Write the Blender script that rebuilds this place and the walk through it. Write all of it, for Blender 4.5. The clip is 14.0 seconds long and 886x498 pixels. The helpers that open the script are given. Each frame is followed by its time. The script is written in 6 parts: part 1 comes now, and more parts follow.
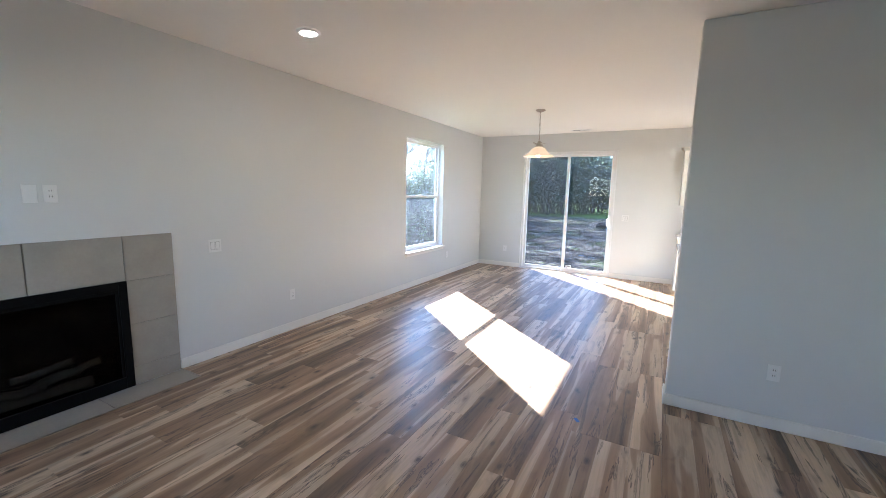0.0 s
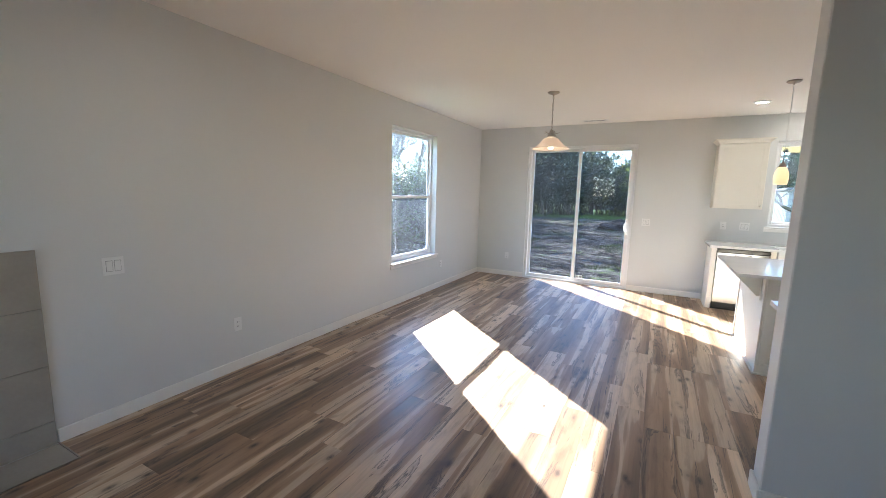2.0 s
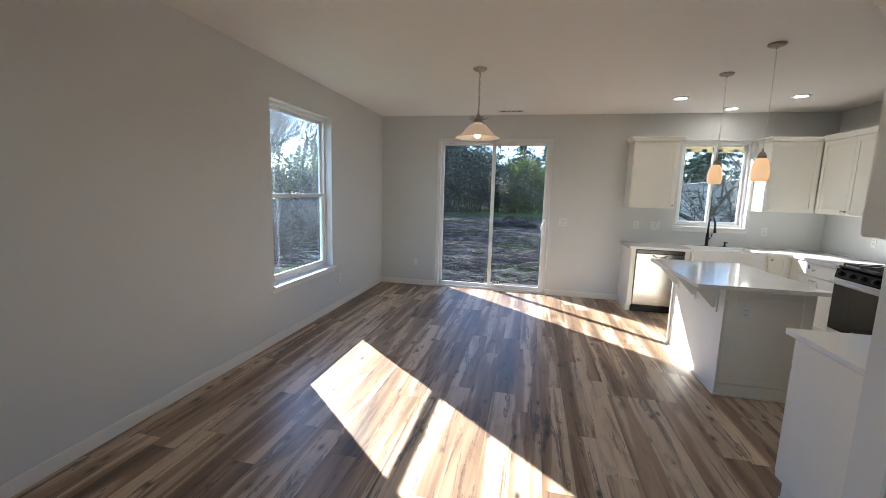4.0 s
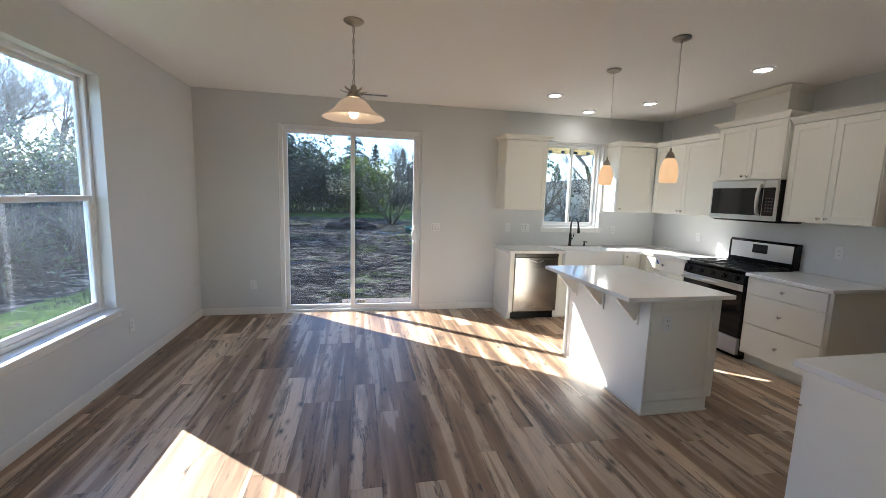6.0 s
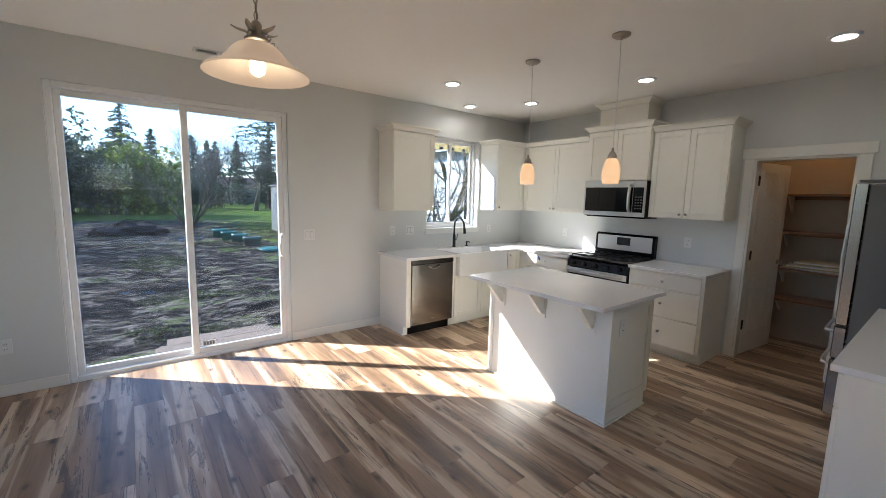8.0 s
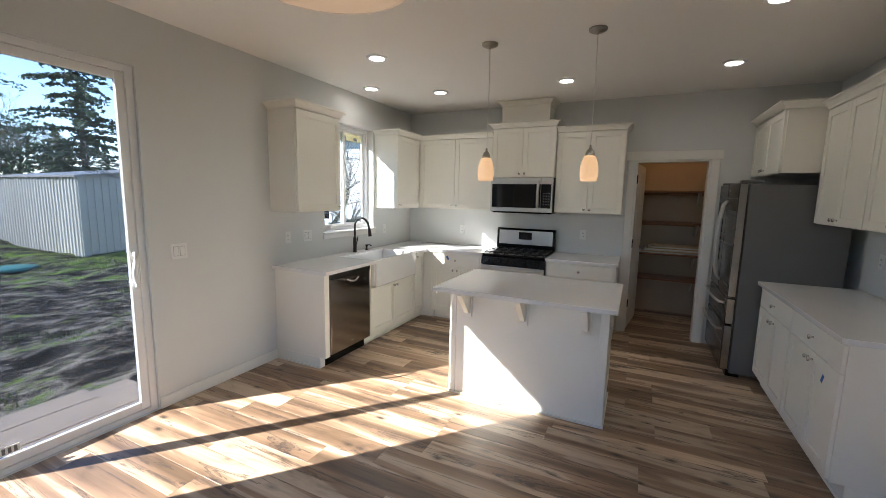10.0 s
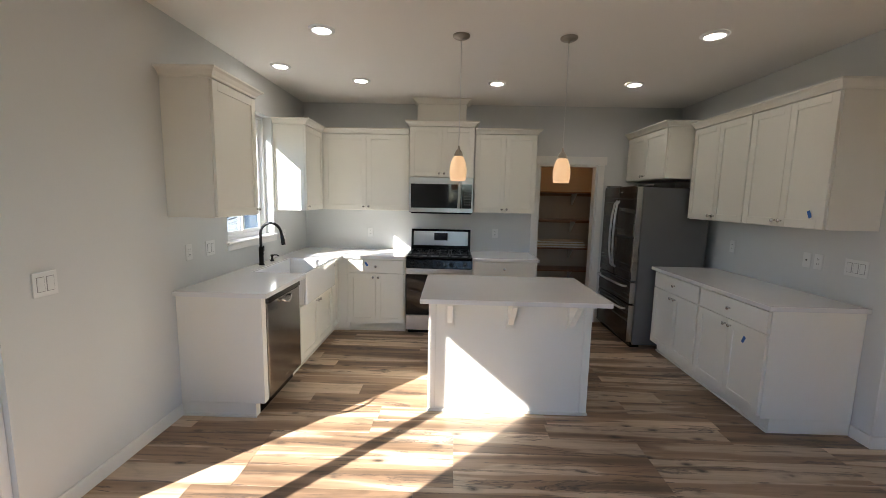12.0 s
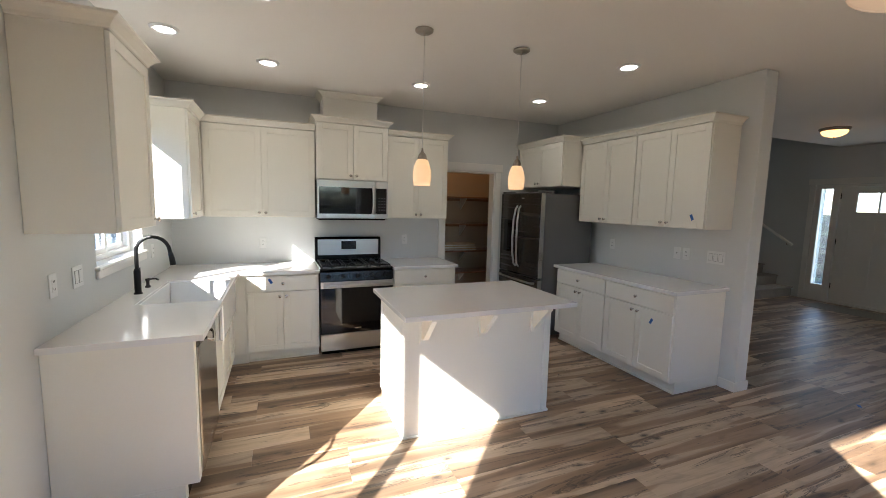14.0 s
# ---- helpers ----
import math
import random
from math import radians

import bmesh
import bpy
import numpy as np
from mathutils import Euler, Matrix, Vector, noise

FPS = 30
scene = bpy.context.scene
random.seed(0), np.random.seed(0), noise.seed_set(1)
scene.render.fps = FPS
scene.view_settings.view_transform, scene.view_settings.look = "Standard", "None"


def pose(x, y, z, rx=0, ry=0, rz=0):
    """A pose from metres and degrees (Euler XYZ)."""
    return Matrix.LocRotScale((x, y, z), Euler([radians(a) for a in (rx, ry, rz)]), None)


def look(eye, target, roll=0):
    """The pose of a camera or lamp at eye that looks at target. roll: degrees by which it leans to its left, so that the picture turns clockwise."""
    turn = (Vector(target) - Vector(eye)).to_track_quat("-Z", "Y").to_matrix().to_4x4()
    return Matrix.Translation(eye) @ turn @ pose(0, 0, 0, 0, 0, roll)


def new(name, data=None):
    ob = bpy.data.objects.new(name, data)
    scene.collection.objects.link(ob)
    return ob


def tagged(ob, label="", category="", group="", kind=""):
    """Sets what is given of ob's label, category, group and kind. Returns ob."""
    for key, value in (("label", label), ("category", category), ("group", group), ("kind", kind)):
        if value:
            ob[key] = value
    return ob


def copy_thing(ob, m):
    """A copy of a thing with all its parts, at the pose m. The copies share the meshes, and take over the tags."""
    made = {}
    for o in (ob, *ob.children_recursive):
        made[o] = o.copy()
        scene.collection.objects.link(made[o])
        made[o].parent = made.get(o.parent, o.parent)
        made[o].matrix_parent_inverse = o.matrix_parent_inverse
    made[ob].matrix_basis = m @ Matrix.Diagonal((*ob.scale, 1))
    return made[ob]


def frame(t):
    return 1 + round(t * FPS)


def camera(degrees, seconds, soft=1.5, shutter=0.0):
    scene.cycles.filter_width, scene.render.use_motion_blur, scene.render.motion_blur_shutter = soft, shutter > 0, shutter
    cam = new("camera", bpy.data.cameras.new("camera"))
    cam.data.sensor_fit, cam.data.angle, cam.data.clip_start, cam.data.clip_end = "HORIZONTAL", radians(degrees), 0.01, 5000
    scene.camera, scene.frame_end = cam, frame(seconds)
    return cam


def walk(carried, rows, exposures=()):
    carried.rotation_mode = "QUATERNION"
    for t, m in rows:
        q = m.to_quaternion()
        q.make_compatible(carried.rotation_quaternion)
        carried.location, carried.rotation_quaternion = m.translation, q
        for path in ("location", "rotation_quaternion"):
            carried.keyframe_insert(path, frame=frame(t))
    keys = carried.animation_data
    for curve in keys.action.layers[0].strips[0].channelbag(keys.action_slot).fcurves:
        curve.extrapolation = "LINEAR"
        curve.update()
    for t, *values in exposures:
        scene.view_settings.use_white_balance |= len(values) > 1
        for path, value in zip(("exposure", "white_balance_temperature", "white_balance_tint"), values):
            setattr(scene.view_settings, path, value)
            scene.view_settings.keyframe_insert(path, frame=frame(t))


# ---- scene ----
cam = camera(95.6, 14.0, soft=0.85)
PATH = [
    (0, (0.5, 0.157, 1.569), (-0.443, 1.899, 1.286), 1.3),
    (0.5, (0.392, 0.382, 1.574), (-0.562, 2.116, 1.289), 1.3),
    (1, (0.297, 0.633, 1.572), (-0.662, 2.365, 1.286), 1.3),
    (1.5, (0.188, 0.862, 1.559), (-0.764, 2.598, 1.275), 1.3),
    (2, (0.045, 1.078, 1.565), (-0.879, 2.829, 1.282), 1.4),
    (4.3, (-0.644, 2.151, 1.569), (-0.954, 4.107, 1.291), 1.7),
    (4.5, (-0.676, 2.271, 1.571), (-0.913, 4.238, 1.297), 1.7),
    (5, (-0.834, 2.507, 1.578), (-0.859, 4.488, 1.306), 1.6),
    (5.5, (-0.979, 2.737, 1.572), (-0.793, 4.71, 1.307), 1.7),
    (6, (-1.094, 3.011, 1.57), (-0.693, 4.953, 1.31), 1.7),
    (6.5, (-1.221, 3.29, 1.604), (-0.602, 5.172, 1.335), 1.6),
    (7, (-1.373, 3.528, 1.601), (-0.542, 5.327, 1.335), 1.6),
    (7.5, (-1.495, 3.796, 1.589), (-0.468, 5.492, 1.327), 1.5),
    (8, (-1.623, 4.067, 1.593), (-0.404, 5.631, 1.336), 1.4),
    (8.5, (-1.741, 4.34, 1.59), (-0.355, 5.759, 1.337), 1.4),
    (9, (-1.82, 4.653, 1.6), (-0.28, 5.901, 1.335), 1.2),
    (11.3, (-1.965, 6.125, 1.594), (-0.008, 6.454, 1.341), 1.2),
    (11.5, (-1.949, 6.217, 1.6), (0.018, 6.47, 1.344), 1.2),
    (12, (-1.908, 6.481, 1.588), (0.075, 6.523, 1.337), 1.2),
    (12.5, (-1.824, 6.74, 1.599), (0.152, 6.564, 1.344), 1.1),
    (13, (-1.765, 6.971, 1.588), (0.183, 6.591, 1.342), 1.2),
    (13.5, (-1.678, 7.182, 1.592), (0.222, 6.605, 1.353), 1.2),
    (14, (-1.53, 7.37, 1.591), (0.31, 6.617, 1.372), 1.3),
]
EXPOSURES = [(0, 4.75, 5950, 10), (2, 4.2, 6150, 10), (4.5, 3.4, 6200, 10), (7.5, 3.6, 6200, 10), (9, 3.3, 6300, 10), (11.5, 3.3, 6450, 10), (13, 3.5, 6500, 10), (14, 3.55, 6500, 10)]
walk(cam, [(t, look(eye, target, roll)) for t, eye, target, roll in PATH], EXPOSURES)

SUN, SKY, CAN_GLOW = 2.2, 0.15, 5.0
FRONT, PANTRY_GLOW = 0.22, 3.2
# ---- light ----
SUN_DIR = Vector((0.747, -0.665, -0.572)).normalized()
world = bpy.data.worlds.new("sky")
scene.world = world
world.use_nodes = True
wn = world.node_tree
sky = wn.nodes.new("ShaderNodeTexSky")
sky.sky_type = "NISHITA"
sky.sun_disc = False
sky.sun_elevation = math.asin(-SUN_DIR.z)
sky.sun_rotation = math.atan2(-SUN_DIR.x, -SUN_DIR.y)
sky.air_density, sky.dust_density, sky.ozone_density = 0.9, 0.05, 3.0
wn.links.new(sky.outputs[0], wn.nodes["Background"].inputs[0])
wn.nodes["Background"].inputs[1].default_value = SKY

sun = new("sun", bpy.data.lights.new("sun", "SUN"))
sun.data.energy, sun.data.angle, sun.data.color = SUN, radians(0.5), (1.0, 0.982, 0.955)
sun.matrix_world = look((0, 0, 0), SUN_DIR)

# sky light in the front door's lite and sidelight
for nm, cx, cz, w, h in (("door_lite_light", 1.925, 1.785, 0.56, 0.32), ("sidelight_light", 2.615, 1.165, 0.16, 1.70)):
    la = new(nm, bpy.data.lights.new(nm, "AREA"))
    la.data.shape, la.data.size, la.data.size_y = "RECTANGLE", w, h
    la.data.energy, la.data.color = FRONT, (0.90, 0.95, 1.0)
    la.matrix_world = look((cx, -1.86, cz), (cx, 3.0, cz))

# ---- materials ----


class Mat:
    """A small wrapper that builds a Principled material node by node."""

    def __init__(self, name):
        self.m = bpy.data.materials.new(name)
        self.m.use_nodes = True
        self.t = self.m.node_tree
        self.b = self.t.nodes["Principled BSDF"]

    def n(self, kind, **sets):
        node = self.t.nodes.new("ShaderNode" + kind)
        for k, v in sets.items():
            node.inputs[k.replace("_", " ")].default_value = v
        return node

    def link(self, a, b):
        self.t.links.new(a, b)

    def math(self, op, a, b=0.5, clamp=False):
        node = self.t.nodes.new("ShaderNodeMath")
        node.operation, node.use_clamp = op, clamp
        for i, v in enumerate((a, b)):
            if isinstance(v, (int, float)):
                node.inputs[i].default_value = v
            else:
                self.link(v, node.inputs[i])
        return node.outputs[0]

    def coords(self, scale=(1, 1, 1), offset=None, which="Object"):
        src = self.t.nodes.new("ShaderNodeTexCoord").outputs["Object"] if which == "Object" else self.t.nodes.new("ShaderNodeNewGeometry").outputs["Position"]
        mp = self.t.nodes.new("ShaderNodeMapping")
        mp.inputs["Scale"].default_value = scale
        self.link(src, mp.inputs["Vector"])
        if offset is not None:
            add = self.t.nodes.new("ShaderNodeVectorMath")
            self.link(mp.outputs[0], add.inputs[0])
            self.link(offset, add.inputs[1])
            return add.outputs[0]
        return mp.outputs[0]

    def noise(self, vec, scale=5.0, detail=4.0, rough=0.55, dist=0.0):
        node = self.n("TexNoise", Scale=scale, Detail=detail, Roughness=rough, Distortion=dist)
        self.link(vec, node.inputs["Vector"])
        return node.outputs[0]

    def ramp(self, fac, stops):
        node = self.t.nodes.new("ShaderNodeValToRGB")
        el = node.color_ramp.elements
        while len(el) < len(stops):
            el.new(0.5)
        for e, (p, c) in zip(el, stops):
            e.position = p
            e.color = (c, c, c, 1) if isinstance(c, (int, float)) else (*c, 1)
        self.link(fac, node.inputs[0])
        return node.outputs[0]

    def mix(self, fac, a, b, mode="MIX"):
        node = self.t.nodes.new("ShaderNodeMix")
        node.data_type, node.blend_type = "RGBA", mode
        for i, v in ((0, fac), (6, a), (7, b)):
            if isinstance(v, (int, float)):
                node.inputs[i].default_value = v
            elif isinstance(v, tuple):
                node.inputs[i].default_value = (*v, 1)
            else:
                self.link(v, node.inputs[i])
        return node.outputs[2]

    def bump(self, h, strength=0.2, distance=0.01):
        node = self.n("Bump", Strength=strength, Distance=distance)
        self.link(h, node.inputs["Height"])
        self.link(node.outputs[0], self.b.inputs["Normal"])

    def put(self, key, v):
        s = self.b.inputs[key]
        if isinstance(v, tuple):
            s.default_value = (*v, 1)
        elif isinstance(v, (int, float)):
            s.default_value = v
        else:
            self.link(v, s)
        return self


def plain(name, color, rough=0.5, metal=0.0, vary=0.06, scale=3.0, grain=60.0, bump=0.05, stretch=(1, 1, 1), spec=0.5, coat=0.0):
    """A surface with large soft variation, fine grain and a slight relief."""
    a = Mat(name)
    v = a.coords(stretch, which="Position")
    big, fine = a.noise(v, scale, 3), a.noise(v, grain, 3)
    tone = a.math("ADD", a.math("MULTIPLY", big, 0.7), a.math("MULTIPLY", fine, 0.3))
    lo, hi = tuple(c * (1 - vary) for c in color), tuple(min(1, c * (1 + vary)) for c in color)
    a.put("Base Color", a.ramp(tone, [(0.3, lo), (0.7, hi)]))
    a.put("Roughness", a.ramp(big, [(0.3, max(0.02, rough * 0.88)), (0.7, min(1, rough * 1.12))]))
    a.put("Metallic", metal).put("Specular IOR Level", spec)
    if coat:
        a.put("Coat Weight", coat)
    if bump:
        a.bump(fine, bump, 0.004)
    return a.m


def glow(name, color, strength, base=(0.8, 0.8, 0.8)):
    a = Mat(name)
    v = a.coords((1, 1, 1))
    a.put("Base Color", base).put("Roughness", 0.35)
    a.put("Emission Color", a.mix(a.noise(v, 14.0), color, tuple(c * 0.86 for c in color))).put("Emission Strength", strength)
    return a.m


def plank_material(name, joined):
    a = Mat(name)
    if joined:
        rnd = a.t.nodes.new("ShaderNodeNewGeometry").outputs["Random Per Island"]
    else:
        rnd = a.t.nodes.new("ShaderNodeObjectInfo").outputs["Random"]
    off = a.t.nodes.new("ShaderNodeCombineXYZ")
    a.link(a.math("MULTIPLY", rnd, 53.0), off.inputs[0])
    a.link(a.math("MULTIPLY", rnd, 97.0), off.inputs[1])
    o = off.outputs[0]
    # brown heartwood against pale sapwood with a sharp wavy border
    tint = a.math("FRACT", a.math("MULTIPLY", rnd, 17.3))
    streak = a.noise(a.coords((7.4, 0.44, 1), o, "Position"), 1.0, 2, 0.4, 0.6)
    tone = a.math("ADD", streak, a.math("MULTIPLY", a.math("SUBTRACT", rnd, 0.5), 0.12))
    col = a.ramp(tone, [(0.30, (0.18, 0.116, 0.072)), (0.40, (0.285, 0.182, 0.112)), (0.49, (0.38, 0.250, 0.156)), (0.518, (0.415, 0.280, 0.178)), (0.534, (0.58, 0.435, 0.300)), (0.70, (0.68, 0.525, 0.374))])
    col = a.mix(1.0, col, a.ramp(tint, [(0.0, (0.80, 0.79, 0.78)), (0.45, (1.0, 1.0, 1.0)), (1.0, (1.12, 1.11, 1.09))]), "MULTIPLY")
    # soft smoky clouds
    cloud = a.noise(a.coords((9, 2.2, 1), o, "Position"), 1.0, 4, 0.6, 1.0)
    col = a.mix(0.55, col, a.ramp(cloud, [(0.32, (0.42, 0.40, 0.40)), (0.46, (0.88, 0.87, 0.86)), (0.60, (1.0, 1.0, 1.0))]), "MULTIPLY")
    grain = a.noise(a.coords((64, 2.2, 1), o, "Position"), 1.0, 5, 0.62, 0.4)
    col = a.mix(0.28, col, a.ramp(grain, [(0.34, 0.5), (0.54, 1.0)]), "MULTIPLY")
    # dark mineral streaks that run along the board
    crack = a.noise(a.coords((12, 0.85, 1), o, "Position"), 1.0, 4, 0.58, 1.6)
    col = a.mix(a.ramp(crack, [(0.582, 0.0), (0.596, 0.9), (0.612, 0.35), (0.640, 0.2), (0.650, 0.9), (0.67, 0.5), (0.71, 0.8)]), col, (0.055, 0.043, 0.038))
    kn = a.n("TexVoronoi", Scale=1.0)
    kn.feature = "F1"
    wob = a.n("TexNoise", Scale=26.0, Detail=3.0)
    a.link(a.coords((1, 1, 1), o, "Position"), wob.inputs["Vector"])
    a.link(a.coords((7.6, 3.6, 1), o, "Position"), kn.inputs["Vector"])
    ring = a.math("ADD", kn.outputs["Distance"], a.math("MULTIPLY", a.math("SUBTRACT", wob.outputs[0], 0.5), 0.08))
    col = a.mix(a.ramp(ring, [(0.05, 0.92), (0.075, 0.6), (0.10, 0.65), (0.14, 0.25), (0.26, 0.0)]), col, (0.045, 0.033, 0.027))
    a.put("Base Color", col)
    a.put("Roughness", a.ramp(grain, [(0.3, 0.44), (0.7, 0.34)]))
    a.bump(grain, 0.10, 0.002)
    return a.m


WALL = plain("wall_paint", (0.685, 0.69, 0.67), 0.62, vary=0.02, scale=0.8, grain=140, bump=0.06)
CEIL = plain("ceiling_paint", (0.89, 0.865, 0.82), 0.8, vary=0.015, scale=0.7, grain=90, bump=0.12)
TRIM = plain("trim_paint", (0.83, 0.81, 0.76), 0.4, vary=0.02, grain=80, bump=0.02)
VINYL = plain("white_vinyl", (0.82, 0.82, 0.81), 0.35, vary=0.02, bump=0.0)
CAB = plain("cabinet_paint", (0.84, 0.815, 0.73), 0.42, vary=0.025, scale=1.5, grain=110, bump=0.03)
QUARTZ = plain("white_quartz", (0.84, 0.825, 0.80), 0.14, vary=0.03, scale=2.0, grain=260, bump=0.0, coat=0.3)
SINKM = plain("white_fireclay", (0.84, 0.84, 0.82), 0.12, vary=0.02, bump=0.0, coat=0.4)
STEEL = plain("brushed_stainless", (0.63, 0.615, 0.59), 0.36, metal=1.0, vary=0.03, scale=1.2, grain=20, bump=0.0, stretch=(1, 1, 30))
DARKSTEEL = plain("black_stainless", (0.115, 0.108, 0.10), 0.26, metal=0.9, vary=0.03, scale=1.2, grain=20, bump=0.0, stretch=(1, 1, 30))
FRIDGESIDE = plain("grey_enamel", (0.135, 0.132, 0.128), 0.45, vary=0.04, grain=200, bump=0.06)
CHROME = plain("polished_chrome", (0.72, 0.71, 0.69), 0.14, metal=1.0, vary=0.03, bump=0.0)
NICKEL = plain("brushed_nickel", (0.40, 0.36, 0.31), 0.34, metal=1.0, vary=0.1, grain=90, bump=0.03)
BLACKGLASS = plain("black_glass", (0.008, 0.008, 0.009), 0.05, vary=0.1, bump=0.0, spec=0.4)
BLACK = plain("black_enamel", (0.008, 0.008, 0.008), 0.24, vary=0.15, grain=150, bump=0.03, spec=0.3)
IRON = plain("cast_iron", (0.009, 0.009, 0.009), 0.5, vary=0.2, grain=220, bump=0.25, spec=0.2)
MATTEBLACK = plain("matte_black_metal", (0.012, 0.012, 0.012), 0.35, metal=0.3, vary=0.1, bump=0.02)
PLASTIC = plain("white_plastic", (0.80, 0.80, 0.78), 0.35, vary=0.015, bump=0.0)
SLOT = plain("dark_slot", (0.03, 0.03, 0.03), 0.6, vary=0.1, bump=0.0)
TILE = plain("taupe_porcelain", (0.35, 0.318, 0.268), 0.42, vary=0.10, scale=5, grain=55, bump=0.04)
GROUT = plain("grout", (0.22, 0.205, 0.175), 0.9, vary=0.1, grain=150, bump=0.2)
FIREBLACK = plain("firebox_black", (0.004, 0.004, 0.004), 0.6, vary=0.2, bump=0.0, spec=0.08)
LOG = plain("ceramic_log", (0.24, 0.20, 0.17), 0.9, vary=0.45, scale=14, grain=60, bump=0.5)
SHELF = plain("stained_shelf_wood", (0.26, 0.135, 0.072), 0.5, vary=0.25, scale=3, grain=22, bump=0.05, stretch=(6, 1, 6))
PINE = plain("raw_pine", (0.60, 0.46, 0.30), 0.7, vary=0.18, scale=2.5, grain=18, bump=0.12, stretch=(1, 8, 8))
# grey pantry walls: the warm, dim lamplight is put into this colour
PANTRY_LAMPLIT = plain("pantry_lamplit_paint", (0.52, 0.43, 0.345), 0.7, vary=0.02, grain=120, bump=0.05)
CARPET = plain("stair_carpet", (0.36, 0.33, 0.29), 0.95, vary=0.18, scale=30, grain=260, bump=0.5)
MATM = plain("door_mat_weave", (0.33, 0.31, 0.27), 0.9, vary=0.2, scale=40, grain=220, bump=0.5)
TAPE = plain("blue_tape", (0.03, 0.13, 0.42), 0.6, vary=0.1, bump=0.0)
PAPER = plain("label_paper", (0.72, 0.72, 0.70), 0.6, vary=0.04, bump=0.0)
INK = plain("print_ink", (0.12, 0.12, 0.13), 0.6, vary=0.1, bump=0.0)
SCREEN = plain("display_glass", (0.01, 0.012, 0.018), 0.08, vary=0.1, bump=0.0)
SHADE_C = glow("frosted_alabaster_shade", (1.0, 0.66, 0.42), 0.028, (0.62, 0.53, 0.44))
SHADE_P = glow("amber_glass_shade", (1.0, 0.56, 0.25), 0.07, (0.78, 0.68, 0.56))
SHADE_H = glow("hall_glass_shade", (1.0, 0.50, 0.18), 0.30, (0.7, 0.6, 0.45))
BULB = glow("lit_bulb", (1.0, 0.86, 0.62), 1.1)
CANGLOW = glow("lit_diffuser", (1.0, 0.96, 0.90), CAN_GLOW)
PLANK = plank_material("hickory_plank", False)
PLANK_J = plank_material("hickory_plank_far", True)


def gloss_of(a, k=1.0):
    """How much a pane mirrors: 4 % seen straight on, more at a slant, the same from both sides."""
    lw = a.n("LayerWeight", Blend=0.5)
    return a.math("ADD", a.math("MULTIPLY", a.math("POWER", lw.outputs["Facing"], 5.0), 0.9 * k), 0.035 * k)


def glass_material(name, tint=(1, 1, 1), k=1.0):
    a = Mat(name)
    out = a.t.nodes["Material Output"]
    tr, gl, mx = a.n("BsdfTransparent"), a.n("BsdfGlossy"), a.n("MixShader")
    tr.inputs[0].default_value = (*tint, 1)
    gl.inputs["Roughness"].default_value = 0.015
    a.link(gloss_of(a, k), mx.inputs[0])
    a.link(tr.outputs[0], mx.inputs[1])
    a.link(gl.outputs[0], mx.inputs[2])
    a.link(mx.outputs[0], out.inputs[0])
    return a.m


def dusty_glass(name, tint, dust, k=1.0):
    """Glass with a film of dust that catches the sun."""
    a = Mat(name)
    out = a.t.nodes["Material Output"]
    tr, gl, tl = a.n("BsdfTransparent"), a.n("BsdfGlossy"), a.n("BsdfTranslucent")
    m1, m2 = a.n("MixShader"), a.n("MixShader")
    tr.inputs[0].default_value = (*tint, 1)
    tl.inputs[0].default_value = (0.85, 0.86, 0.85, 1)
    gl.inputs["Roughness"].default_value = 0.015
    a.link(a.ramp(a.noise(a.coords((1, 1.0, 0.6), which="Position"), 6.0, 5), [(0.3, dust * 0.6), (0.7, dust * 1.3)]), m1.inputs[0])
    a.link(tr.outputs[0], m1.inputs[1])
    a.link(tl.outputs[0], m1.inputs[2])
    a.link(gloss_of(a, k), m2.inputs[0])
    a.link(m1.outputs[0], m2.inputs[1])
    a.link(gl.outputs[0], m2.inputs[2])
    a.link(m2.outputs[0], out.inputs[0])
    return a.m


DUSTY = dusty_glass("dusty_window_glass", (0.80, 0.81, 0.82), 0.010)
GLASS = glass_material("window_glass", (0.62, 0.64, 0.65))
SLIDER = dusty_glass("sliding_door_glass", (0.455, 0.465, 0.485), 0.003, 0.28)


# ---- mesh helpers ----
def bm_box(bm, x0, x1, y0, y1, z0, z1, bevel=0.0):
    v = [bm.verts.new((x, y, z)) for z in (z0, z1) for x, y in ((x0, y0), (x1, y0), (x1, y1), (x0, y1))]
    fs = [bm.faces.new([v[i] for i in q]) for q in ((3, 2, 1, 0), (4, 5, 6, 7), (0, 1, 5, 4), (1, 2, 6, 5), (2, 3, 7, 6), (3, 0, 4, 7))]
    if bevel:
        bmesh.ops.bevel(bm, geom=list({e for f in fs for e in f.edges}), offset=bevel, segments=1, affect="EDGES", profile=0.7)
    return fs


def box(x0, x1, y0, y1, z0, z1, bevel=0.0):
    bm = bmesh.new()
    bm_box(bm, min(x0, x1), max(x0, x1), min(y0, y1), max(y0, y1), min(z0, z1), max(z0, z1), bevel)
    return bm


def boxes(rows, bevel=0.0):
    bm = bmesh.new()
    for r in rows:
        bm_box(bm, *r, bevel)
    return bm


